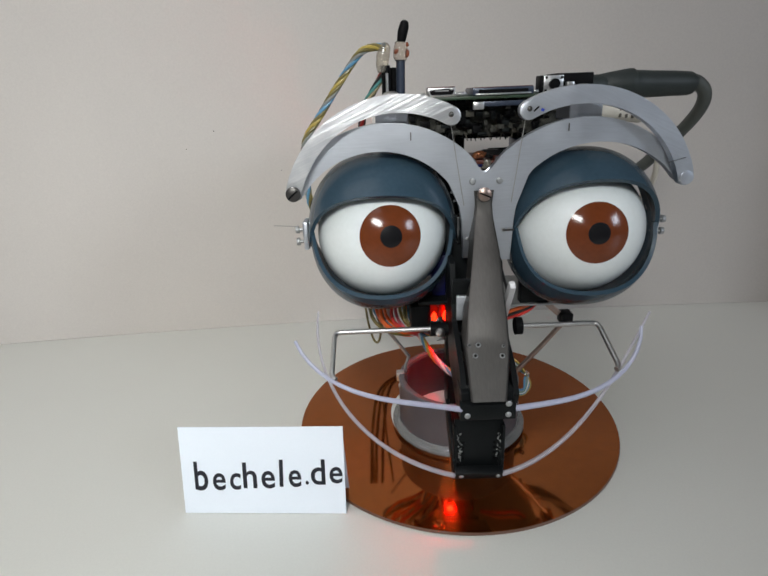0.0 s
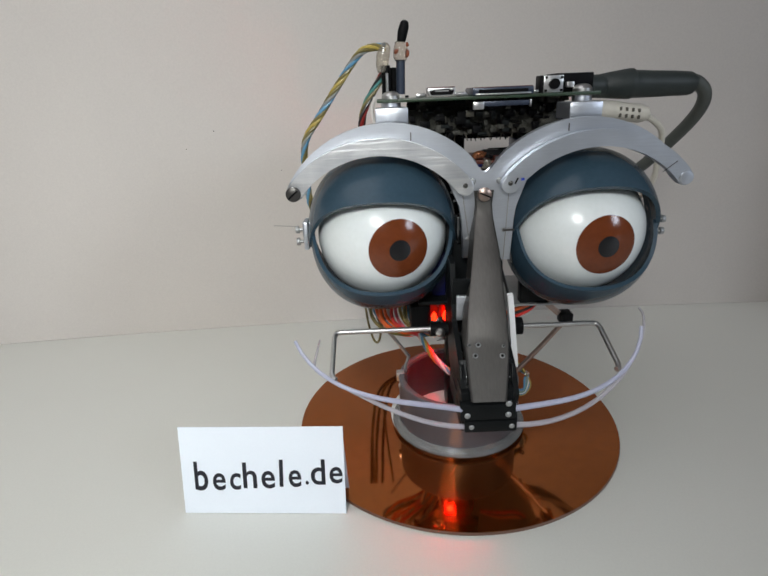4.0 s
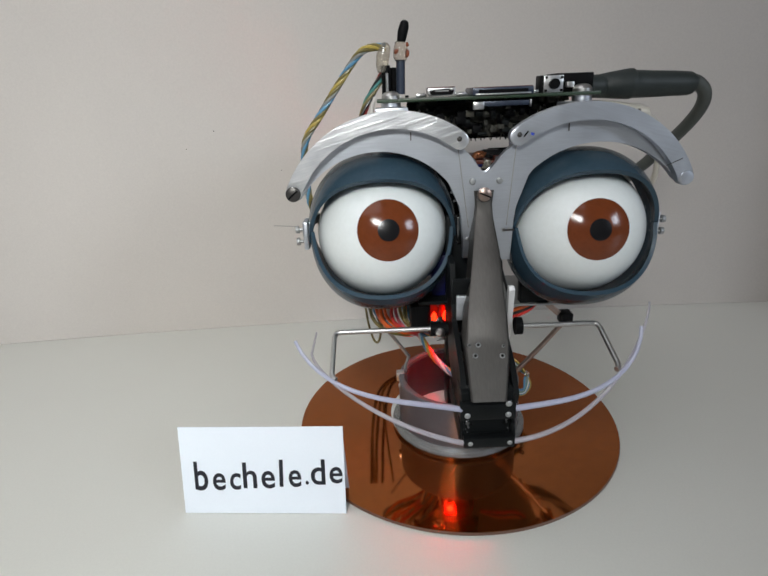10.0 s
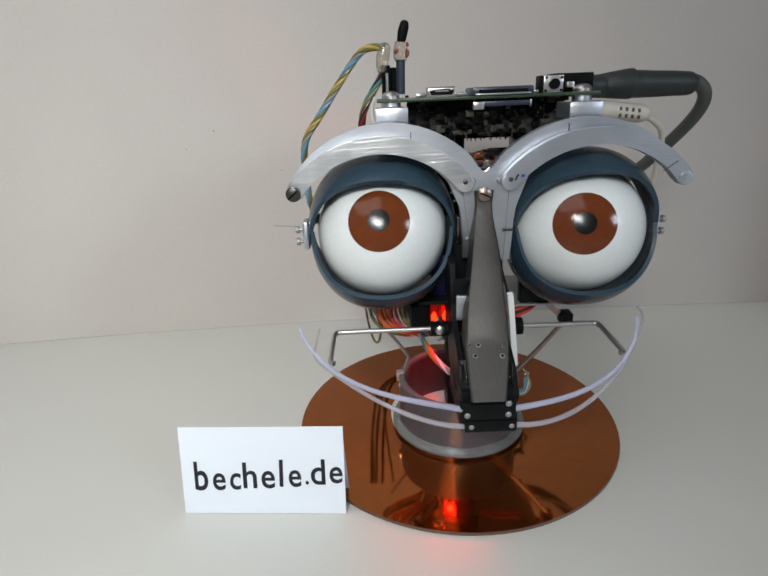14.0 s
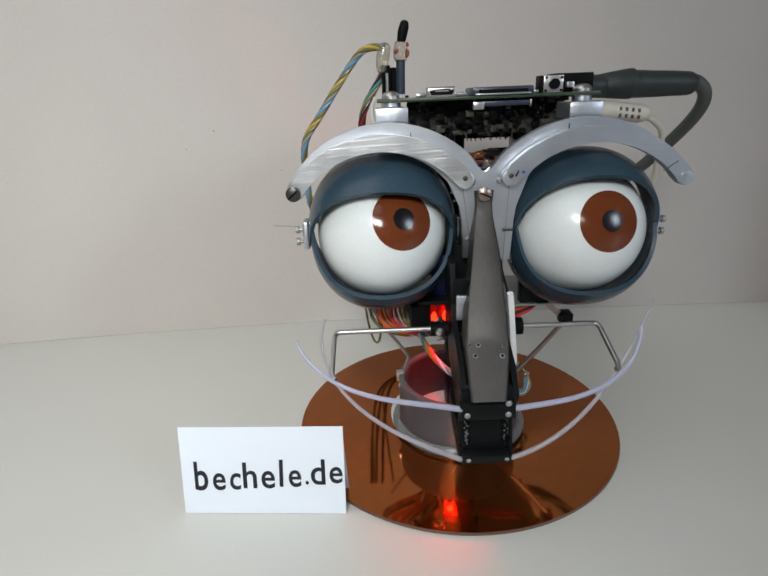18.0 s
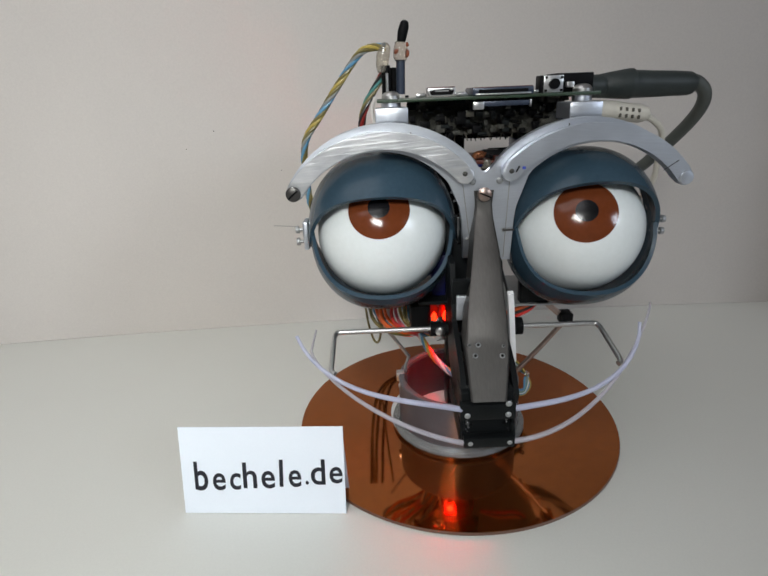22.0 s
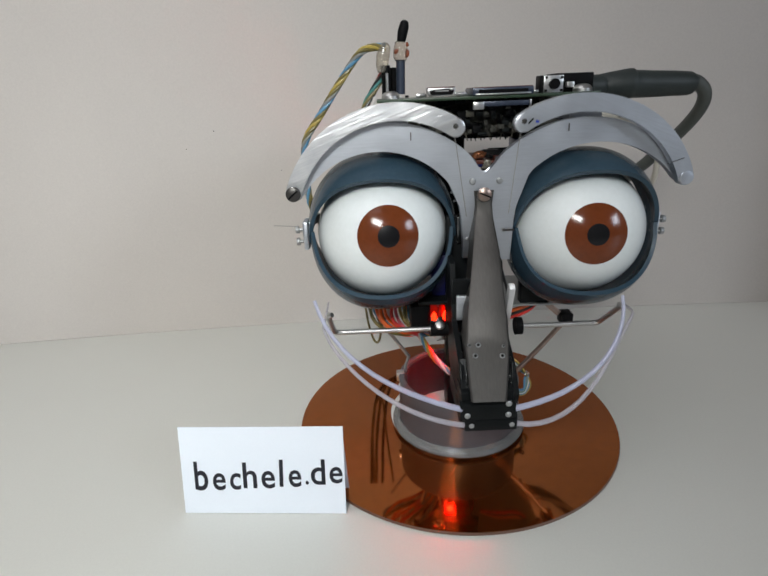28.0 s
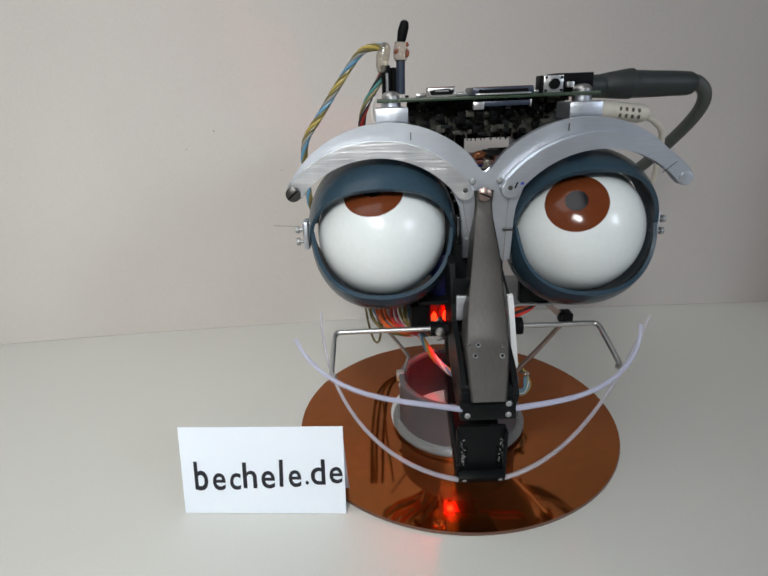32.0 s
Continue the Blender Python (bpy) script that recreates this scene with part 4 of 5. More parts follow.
part("frame_post", boxes(((-0.0030, 0.0080, 0.0800), (0.0060, 0.0060, 0.0420), 0.0005)), M_BLACK, robot)
part("frame_post", boxes(((0.0130, 0.0080, 0.0865), (0.0060, 0.0060, 0.0290), 0.0005)), M_BLACK, robot)
part("neck_block", boxes(((-0.0145, -0.0140, 0.0510), (0.0060, 0.0120, 0.0090), 0.0005)), M_BLACK, robot)
part("neck_column", boxes(((0.0030, 0.0040, 0.0290), (0.0120, 0.0100, 0.0520), 0.0008)), M_BLACKM, robot, "dark neck column standing in the pipe ring")
part("inner_plate", boxes(((-0.0045, 0.0140, 0.0815), (0.0180, 0.0016, 0.0470), 0.0003)), M_BLACK, robot, "black inner frame plate")
part("inner_plate", boxes(((0.0200, 0.0140, 0.0910), (0.0140, 0.0016, 0.0200), 0.0003)), M_BLACK, robot, "black inner frame plate")
part("strut_block", boxes(((0.0366, -0.0105, 0.0455), (0.0040, 0.0050, 0.0040), 0.0004)), M_BLACK, robot, "black plastic strut block")
part("strut", bar([(0.0366, -0.0105, 0.0440), (0.0280, -0.0100, 0.0328), (0.0190, -0.0095, 0.0220)], 0.0009, 10), M_TARNISH, robot, "thin metal strut to the ring")
part("strut", bar([(-0.0262, 0.0, 0.0400), (-0.0175, 0.0, 0.0270), (-0.0195, 0.0010, 0.0190)], 0.0007, 10), M_ZINC, robot, "thin metal strut to the ring")
part("ring_clamp", boxes(((-0.0209, -0.0010, 0.0195), (0.0030, 0.0030, 0.0036), 0.0004)), M_TIN, robot)

# -- red indicator lights in front of a red housing --
led = part("led_housing", boxes(((-0.0060, -0.0060, 0.0515), (0.0104, 0.0020, 0.0120), 0.0006)), M_REDCLEAR, robot, "red plastic indicator housing, lit by its lights")
for x, z, h in ((-0.0088, 0.0462, 0.0036), (-0.0050, 0.0464, 0.0040)):
    part("led", bar([(x, -0.0100, z), (x, -0.0100, z + h * 0.35), (x, -0.0100, z + h * 0.6), (x, -0.0100, z + h * 0.8)], [0.0009, 0.0010, 0.0007, 0.0002], 14), M_LED, led, "glowing red light")
# hidden emitter, added to redden the pipe and streak the disc
part("led", bar([(-0.0020, -0.0060, 0.0440), (-0.0020, -0.0060, 0.0430)], [0.0012, 0.0008], 10), M_REDFILL, led, "glowing red light")
for x in (-0.0104, -0.0070, -0.0040):
    part("rib", boxes(((x, -0.0082, 0.0520), (0.0005, 0.0024, 0.0084), 0.0001)), M_REDCLEAR, led)
# two frame boxes, then three shields added to block stray red light
part("led_frame_shields", boxes(((-0.0112, -0.0125, 0.0490), (0.0010, 0.0060, 0.0100), 0.0002), ((-0.0062, -0.0125, 0.0430), (0.0092, 0.0040, 0.0022), 0.0003),
                        ((0.0010, -0.0080, 0.0455), (0.0008, 0.0130, 0.0140), 0.0002), ((-0.0056, -0.0055, 0.0430), (0.0008, 0.0140, 0.0070), 0.0002), ((-0.0023, 0.0016, 0.0420), (0.0060, 0.0008, 0.0090), 0.0002)), M_BLACK, robot)
part("frame_edge", boxes(((-0.0119, -0.0158, 0.0500), (0.0004, 0.0006, 0.0110), 0.0001)), M_TIN, robot, "bright thin plate edge")
part("hook_spring", bar(smooth_path([(-0.0098, -0.0150, 0.0420), (-0.0080, -0.0152, 0.0432), (-0.0062, -0.0152, 0.0416), (-0.0085, -0.0152, 0.0408)], 6), 0.0004, 8), M_TIN, robot)


# -- wiring --
def twisted(points, materials, radius, pitch, name="wire", n=10):
    """Wires twisted round one another along a path."""
    path = smooth_path(points, n)
    length, s = 0.0, [0.0]
    for a, b in zip(path, path[1:]):
        length += (b - a).length
        s.append(length)
    for k, mat in enumerate(materials):
        pts = []
        for i, p in enumerate(path):
            d = (path[min(i + 1, len(path) - 1)] - path[max(i - 1, 0)]).normalized()
            a = d.cross(Vector((0.05, 1, 0.08))).normalized()
            b = d.cross(a)
            ph = 2 * math.pi * (s[i] / pitch + k / len(materials))
            pts.append(p + radius * 1.15 * (math.cos(ph) * a + math.sin(ph) * b))
        part(name, bar(pts, radius, 8), mat, robot)


twisted([(-0.0225, 0.0, 0.1335), (-0.0262, 0.0, 0.1338), (-0.0308, 0.0, 0.1318), (-0.0382, 0.0, 0.1225), (-0.0440, 0.0, 0.1145), (-0.0488, 0.0, 0.1080), (-0.0503, 0.001, 0.1020), (-0.0502, 0.002, 0.0957), (-0.0498, 0.003, 0.0860), (-0.046, 0.006, 0.076)],
        [W_YELLOW, W_OLIVE, W_BLUE, W_GREY, W_OLIVE], 0.00056, 0.015)
twisted([(-0.0225, 0.004, 0.1275), (-0.0255, 0.005, 0.1230), (-0.0295, 0.005, 0.1165), (-0.0310, 0.005, 0.1100), (-0.0300, 0.006, 0.1020)], [W_TEAL, W_BLACK, W_DARKRED, W_BLACK, W_OLIVE], 0.00058, 0.022)
part("wire", bar(smooth_path([(-0.0262, -0.002, 0.1195), (-0.0272, -0.002, 0.1150), (-0.0262, -0.002, 0.1100)], 6), 0.0006, 8), W_WHITE, robot)
part("wire", bar(smooth_path([(-0.0222, 0.012, 0.1040), (-0.0290, 0.014, 0.0990), (-0.0300, 0.016, 0.0900)], 6), 0.0007, 8), W_YELLOW, robot)

BUNDLE = ((W_OLIVE, -0.0318, 0.0), (W_BLUE, -0.0308, 0.004), (W_ORANGE, -0.0298, 0.003), (W_ORANGE, -0.0284, -0.001), (W_ORANGE, -0.0270, 0.002), (W_WHITE, -0.0258, 0.003), (W_RED, -0.0246, -0.002), (W_PINK, -0.0232, 0.001),
          (W_YELLOW, -0.0216, 0.003), (W_OLIVE, -0.0202, -0.001), (W_BLUE, -0.0186, 0.001), (W_WHITE, -0.0174, 0.003), (W_BLUE, -0.0164, -0.002), (W_YELLOW, -0.0156, 0.002), (W_GREY, -0.0146, -0.001))
for k, (mat, x, dy) in enumerate(BUNDLE):
    j = 0.0012 * math.sin(k * 2.3)
    part("wire", bar(smooth_path([(x + 0.002, -0.002 + dy, 0.0560), (x + 0.0012, -0.007 + dy, 0.0475), (x * 0.84 + 0.001, -0.008 + dy, 0.0420 + j), (x * 0.52 - 0.001, -0.006 + dy * 0.5, 0.0392 + j),
                                  (-0.0040, 0.004 + 0.0006 * math.sin(k * 1.7), 0.0385 + 0.6 * j), (0.0040, 0.006, 0.0370 + 0.4 * j)], 6), 0.00062, 8), mat, robot)
twisted([(-0.0190, -0.003, 0.0490), (-0.0162, -0.005, 0.0445), (-0.0128, -0.006, 0.0370), (-0.0087, -0.006, 0.0296), (-0.0046, -0.006, 0.0248), (-0.0002, -0.006, 0.0208)],
        [W_ORANGE, W_YELLOW, W_BLUE, W_WHITE, W_PINK], 0.00055, 0.017)
# wires that sag behind the head, close over the disc
part("wire", bar(smooth_path([(-0.0345, 0.030, 0.0600), (-0.0340, 0.035, 0.0313), (-0.0318, 0.035, 0.0190), (-0.0298, 0.035, 0.0160), (-0.0282, 0.035, 0.0200), (-0.0275, 0.032, 0.0330), (-0.025, 0.025, 0.0560)], 6), 0.0005, 8), W_OLIVE, robot)
for k, (mat, dx) in enumerate(((W_BLACK, -0.0020), (W_OLIVE, 0.0004), (W_BLACK, 0.0035))):
    part("wire", bar(smooth_path([(-0.0340 + dx, 0.034, 0.0640), (-0.0325 + dx, 0.042, 0.0400), (-0.0285 + dx, 0.048, 0.0205 - 0.001 * k), (-0.0190 + 0.4 * dx, 0.050, 0.0128 + 0.001 * k), (-0.0100, 0.044, 0.0160 + 0.002 * k), (-0.0030, 0.030, 0.0300)], 6), 0.0007, 8), mat, robot)
for k, mat in enumerate((W_RED, W_BLACK, W_ORANGE)):
    part("wire", bar(smooth_path([(0.0330 - 0.001 * k, -0.004, 0.0555), (0.0260, -0.006, 0.0475 + 0.001 * k), (0.0180, -0.008, 0.0450 + 0.0012 * k), (0.0100, -0.008, 0.0440)], 6), 0.0007, 8), mat, robot)
for k, mat in enumerate((W_YELLOW, W_BLUE, W_WHITE, W_TEAL, W_GREY, W_BLUE)):
    o = 0.0009 * k
    part("wire", bar(smooth_path([(0.0175, 0.004, 0.0235 - 0.5 * o), (0.0225, 0.000, 0.0238 - 0.7 * o), (0.0262 + 0.3 * o, -0.002, 0.0195 - 0.4 * o), (0.0288 - o * 0.5, -0.002, 0.0135 + 0.7 * o), (0.0258, -0.003, 0.0100 + 0.5 * o), (0.0205, -0.004, 0.0118 + 0.5 * o)], 6), 0.00045, 8), mat, robot)
part("cable_tie", bar([(0.0262, -0.0030, 0.0188), (0.0276, -0.0030, 0.0196)], 0.0009, 10), M_GLUE, robot)


# -- sensor posts on top --
part("post_stem", bar([(-0.0225, 0.0, 0.1200), (-0.0225, 0.0, 0.1285)], 0.0014, 14), M_BLACK, robot)
part("bright_pin", bar([(-0.0222, -0.0016, 0.1205), (-0.0222, -0.0016, 0.1262)], 0.0005, 8), M_TIN, robot)
part("post_stem", bar([(-0.0180, 0.0, 0.1200), (-0.0178, 0.0, 0.1300)], 0.0014, 14), M_NAVY, robot)
part("post_stem", bar([(-0.0200, 0.004, 0.1200), (-0.0200, 0.004, 0.1280)], 0.0012, 12), M_BLACK, robot)
part("glue_blob", bar(smooth_path([(-0.0236, 0.0, 0.1265), (-0.0234, 0.0, 0.1300), (-0.0226, 0.0, 0.1335), (-0.0222, 0.0, 0.1350)], 4), [0.0014, 0.0017, 0.0019, 0.002, 0.002, 0.0021, 0.002, 0.0019, 0.0018, 0.0017, 0.0014, 0.001, 0.0005], 14), M_GLUE, robot, "milky lump of hot glue")
part("glass_lamp", bar([(-0.0178, 0.0, 0.1295), (-0.0178, 0.0, 0.1305), (-0.0177, 0.0, 0.1330), (-0.0176, 0.0, 0.1348), (-0.0175, 0.0, 0.1354)], [0.0016, 0.0022, 0.0023, 0.0018, 0.0008], 16), M_BULB, robot, "small clear lamp bulb")
part("lamp_contact", bar([(-0.0162, -0.0006, 0.1304), (-0.0159, -0.0006, 0.1312), (-0.0158, -0.0006, 0.1322), (-0.0160, -0.0006, 0.1330)], [0.0004, 0.0008, 0.0008, 0.0003], 12), M_DARKRED, robot, "dark red glass contact")
part("lamp_contact", bar([(-0.0160, -0.0006, 0.1334), (-0.0157, -0.0006, 0.1340), (-0.0158, -0.0006, 0.1348)], [0.0003, 0.0007, 0.0003], 12), M_DARKRED, robot, "dark red glass contact")
part("lamp_contact", bar([(-0.0196, -0.0018, 0.1316), (-0.0192, -0.0020, 0.1322), (-0.0186, -0.0020, 0.1328)], [0.0003, 0.0007, 0.0004], 10), M_DARKRED, robot, "dark red glass contact")
part("rubber_tip", bar([(-0.0175, 0.0, 0.1350), (-0.0170, 0.0, 0.1375), (-0.0165, 0.0, 0.1392), (-0.0163, 0.0, 0.1404), (-0.0162, 0.0, 0.1409)], [0.0013, 0.0016, 0.0015, 0.0012, 0.0005], 14), M_BLACK, robot, "black rubber tip")


# ---- cables plugged into the board: things of their own ----
def power_cable():
    c = tagged(new("power_cable"), "dark grey power cable with a moulded plug in the board", "cable")
    c.location = (0, 0, 0)
    part("plug", bar([(0.0400, -0.001, 0.1200), (0.0440, -0.001, 0.1200), (0.0450, 0.000, 0.1200), (0.0472, 0.000, 0.1201), (0.0535, 0.000, 0.1203), (0.0546, 0.000, 0.1203), (0.0552, 0.000, 0.1202), (0.0610, 0.000, 0.1200), (0.0680, 0.000, 0.1199), (0.0735, 0.001, 0.1197), (0.0752, 0.001, 0.1193)],
                     [0.0034, 0.0035, 0.0036, 0.0039, 0.0046, 0.0046, 0.0042, 0.0040, 0.0038, 0.0036, 0.0029], 20), M_PLUG, c, "black moulded plug")
    part("lead", bar(smooth_path([(0.0725, 0.001, 0.1209), (0.0768, 0.002, 0.1200), (0.0805, 0.003, 0.1165), (0.0812, 0.006, 0.1110), (0.0785, 0.012, 0.1030), (0.0720, 0.020, 0.0920), (0.0600, 0.028, 0.0790),
                                  (0.0450, 0.030, 0.0690), (0.0280, 0.024, 0.0640), (0.0180, 0.014, 0.0620)], 8), 0.0021, 14), M_CABLE, c)


def audio_cable():
    c = tagged(new("signal_cable"), "cream signal cable with a ribbed plug in the board", "cable")
    p = part("plug", bar([(0.0400, 0.0, 0.1130), (0.0470, 0.0, 0.1127), (0.0500, 0.0, 0.1124), (0.0590, 0.0, 0.1112), (0.0604, 0.0, 0.1108), (0.0614, 0.0, 0.1102)], [0.0031, 0.0031, 0.0030, 0.0028, 0.0024, 0.0014], 18), M_CREAM, c, "cream ribbed plug")
    for k in range(4):
        for dz in (0.0010, -0.0010):
            x, z = 0.0512 + 0.0020 * k, 0.1121 - 0.00026 * k + dz
            part("grip_slot", boxes(((x, -0.0027, z), (0.0008, 0.0008, 0.0012), 0.0002)), M_PIN, p)
    part("lead", bar(smooth_path([(0.0605, 0.0, 0.1106), (0.0646, 0.001, 0.1084), (0.0684, 0.003, 0.1046), (0.0700, 0.006, 0.0960), (0.0705, 0.010, 0.0860), (0.0650, 0.018, 0.0760), (0.0500, 0.024, 0.0700), (0.0300, 0.020, 0.0680), (0.0240, 0.012, 0.0680)], 8), 0.0010, 10), M_CREAM, c)


power_cable()
audio_cable()


# ---- motion ----
BEATS = []


def beat(t, yaw, pitch, yaw_l, pitch_l, lid_l, lid_r, low, brow_up, smile, jaw_open):
    """Seconds; gaze of the right and of the left eye in degrees; heights of the upper lid edges in degrees; lower lids, brows, mouth corners and jaw from 0 to 1."""
    BEATS.append((t, yaw, pitch, yaw_l, pitch_l, lid_l, lid_r, low, brow_up, smile, jaw_open))


JAW_SWING = 26.8
# headings of the tubes: start, rise, bend; at rest and in a smile, shut and open
UP_REST = Vector((0.24, -0.97, 1.87)), Vector((0.15, -0.77, 2.14))
UP_SMILE = Vector((0.32, 0.09, 0.87)), Vector((0.21, 0.35, 1.10))
# the lower tube, left and right: shut, half open, open, shut smile, open smile; four terms of the heading and the depth of the free end
LOWER = (((0.04, 1.49, -1.96, -1.68, -0.0166), (0.45, -0.59, 0.86, 1.53, -0.0184), (0.23, 1.19, 0.36, -0.27, -0.0266), (0.16, 1.11, -0.41, -0.29, -0.0160), (0.23, 1.52, -0.19, 0.21, -0.0400)),
         ((-0.08, 1.20, 0.55, -1.23, -0.0293), (0.28, 1.46, -0.67, -0.52, -0.0360), (0.26, 2.10, -1.73, 0.45, -0.0446), (-0.28, 4.19, -2.93, -2.29, -0.0285), (0.37, 2.28, -1.22, 0.04, -0.0530)))


def blend(a, b, k):
    return [p + (q - p) * k for p, q in zip(a, b)]


def chain(start, heading, length, y_end, side, count):
    """Poses of the rigid lengths of a tube half that starts at a point and bends upwards along its way."""
    l, p, rows = length / count, Vector(start), []
    for i in range(count):
        s = (i + 0.5) / count
        a = sum(h * s ** k for k, h in enumerate(heading))
        dy = (y_end - start.y) * (2 * i + 1) / count ** 2
        h = math.sqrt(max(l * l - dy * dy, 1e-9))
        d = Vector((side * h * math.cos(a), dy, h * math.sin(a)))
        x = d.normalized()
        y = Vector((0, 1, 0))
        z = x.cross(y).normalized()
        y = z.cross(x)
        rows.append(Matrix.Translation(p) @ Matrix((x, y, z)).transposed().to_4x4())
        p = p + d
    return rows


def slack(t):
    """How far the jaw has slid to one side in its loose hinge, at the times when it hangs still."""
    return max(max(0.0, 1 - max(a - t, t - b, 0) / 0.25) for a, b in ((0.0, 0.3), (2.8, 3.1), (20.7, 21.0), (23.9, 24.05)))


def motions():
    beat(0.0, -1.9, 8.9, 7.0, 9.7, 36.7, 45.4, 1.00, 0.98, 0.00, 0.87)
    beat(0.3, 0.4, 8.1, 8.8, 9.4, 35.8, 45.4, 1.00, 0.92, 0.00, 0.87)
    beat(0.4, 0.9, 7.9, 9.2, 9.3, 24.5, 37.1, 1.00, 0.80, 0.00, 1.00)
    beat(0.5, 1.1, 7.8, 9.3, 9.3, -6.6, 8.7, 0.25, 0.60, 0.00, 0.67)
    beat(0.6, 1.1, 7.8, 9.3, 8.8, -7.3, 1.3, 0.00, 0.35, 0.00, 0.24)
    beat(0.8, -3.8, 11.4, 4.6, 10.7, -7.3, 1.3, 0.00, 0.32, 0.00, 0.18)
    beat(0.9, -5.5, 14.8, 3.4, 13.1, 21.4, 24.5, 0.70, 0.32, 0.00, 0.13)
    beat(1.0, -16.7, 24.2, -7.4, 26.5, 41.5, 45.4, 1.00, 0.32, 0.05, 0.02)
    beat(1.2, -28.4, 21.7, -19.6, 33.2, 34.4, 45.4, 1.00, 0.33, 0.70, 0.24)
    beat(1.3, -31.1, 21.6, -21.7, 38.0, 39.1, 45.4, 1.00, 0.70, 0.95, 0.78)
    beat(1.4, -29.4, 21.5, -19.7, 35.9, 46.6, 51.0, 1.00, 0.97, 1.00, 0.35)
    beat(1.5, -31.0, 21.3, -21.0, 37.0, 47.8, 51.5, 1.00, 1.00, 1.00, 0.68)
    beat(1.6, -32.5, 21.4, -22.6, 38.8, 49.0, 52.1, 1.00, 1.00, 1.00, 1.00)
    beat(1.8, -33.1, 23.0, -24.2, 42.5, 48.2, 52.1, 1.00, 1.00, 1.00, 0.89)
    beat(2.0, -30.8, 20.3, -22.4, 37.0, 23.6, 32.9, 1.00, 1.00, 0.95, 0.02)
    beat(2.2, -12.2, 19.7, -3.6, 25.5, 13.5, 21.3, 0.60, 0.15, 0.10, 0.24)
    beat(2.3, 5.7, 6.1, 14.0, 7.4, 11.9, 21.0, 0.60, 0.12, 0.00, 0.24)
    beat(2.4, 17.5, -6.4, 24.6, -6.4, 13.5, 20.4, 0.60, 0.11, 0.00, 0.40)
    beat(2.5, 20.9, -10.9, 27.4, -11.2, 16.6, 24.5, 0.65, 0.11, 0.30, 0.46)
    beat(2.6, 22.9, -13.6, 28.8, -14.0, 41.5, 49.7, 0.95, 0.38, 0.80, 0.57)
    beat(2.8, 23.3, -14.4, 29.0, -14.6, 48.6, 52.5, 1.00, 1.00, 1.00, 0.73)
    beat(3.0, 19.8, -14.3, 25.4, -13.8, 49.0, 53.0, 1.00, 1.00, 0.95, 0.78)
    beat(3.2, 19.6, -15.0, 25.2, -14.8, 47.4, 52.1, 1.00, 1.00, 1.00, 1.00)
    beat(3.3, 18.3, -11.4, 24.0, -12.4, 36.7, 47.2, 1.00, 0.60, 0.90, 0.67)
    beat(3.4, 18.4, -14.6, 23.2, -16.1, 24.5, 39.8, 0.90, 0.12, 0.60, 0.29)
    beat(3.5, 18.4, -14.1, 23.2, -15.9, 22.3, 27.8, 0.75, 0.05, 0.00, 0.08)
    beat(4.0, 6.6, -2.5, 13.8, -2.4, 32.2, 39.8, 0.85, 0.20, 0.00, 0.02)
    beat(4.3, 1.2, 2.5, 8.7, 3.2, -7.3, 1.3, 0.00, 0.20, 0.00, 0.24)
    beat(4.5, -5.9, 7.3, 1.8, 9.1, -7.3, 1.3, 0.00, 0.20, 0.00, 0.57)
    beat(4.7, -12.3, 18.0, -3.8, 23.3, 30.0, 39.8, 0.90, 0.50, 0.20, 0.89)
    beat(5.0, -23.7, 21.5, -15.2, 32.7, 34.4, 45.4, 1.00, 0.90, 0.30, 0.46)
    beat(5.3, -29.1, 21.6, -21.4, 37.7, 32.2, 45.4, 1.00, 0.40, 0.10, 0.24)
    beat(5.5, -30.0, 21.4, -23.1, 39.2, 30.0, 45.4, 1.00, 0.21, 0.00, 0.13)
    beat(5.6, -30.1, 20.3, -23.0, 37.5, 30.0, 45.4, 1.00, 0.21, 0.10, 0.24)
    beat(5.7, -25.7, 6.3, -19.0, 15.8, 44.0, 51.7, 1.00, 0.21, 0.60, 0.78)
    beat(5.8, -23.4, -2.3, -16.2, 2.3, 48.2, 52.5, 1.00, 0.55, 0.95, 1.00)
    beat(6.0, 2.2, -23.8, 6.4, -25.4, 49.0, 53.0, 1.00, 0.94, 1.00, 1.00)
    beat(6.2, 15.4, -28.7, 18.3, -28.2, 49.0, 53.0, 1.00, 0.97, 1.00, 0.78)
    beat(6.4, 23.0, -30.5, 25.1, -29.2, 48.6, 52.5, 1.00, 1.00, 1.00, 0.73)
    beat(6.5, 26.1, -33.0, 27.3, -31.5, 36.7, 37.1, 0.80, 0.85, 0.50, 0.46)
    beat(6.6, 24.7, -32.9, 26.1, -31.0, 22.9, 22.9, 0.65, 0.50, 0.05, 0.18)
    beat(6.8, 9.9, -11.4, 16.3, -9.9, 19.1, 24.5, 0.65, 0.06, 0.00, 0.67)
    beat(7.0, 5.5, 6.5, 14.5, 11.1, 17.6, 25.5, 0.70, 0.04, 0.00, 0.84)
    beat(7.2, 6.5, 6.9, 15.3, 10.0, 16.6, 24.5, 0.70, 0.09, 0.00, 0.78)
    beat(7.3, 4.5, 6.4, 12.9, 8.5, 8.7, 15.0, 0.50, 0.12, 0.00, 0.73)
    beat(7.4, 2.9, 4.5, 10.8, 5.7, -1.1, 7.1, 0.30, 0.21, 0.00, 0.67)
    beat(7.5, 3.5, 7.6, 11.9, 9.1, -7.3, 1.3, 0.00, 0.30, 0.00, 0.67)
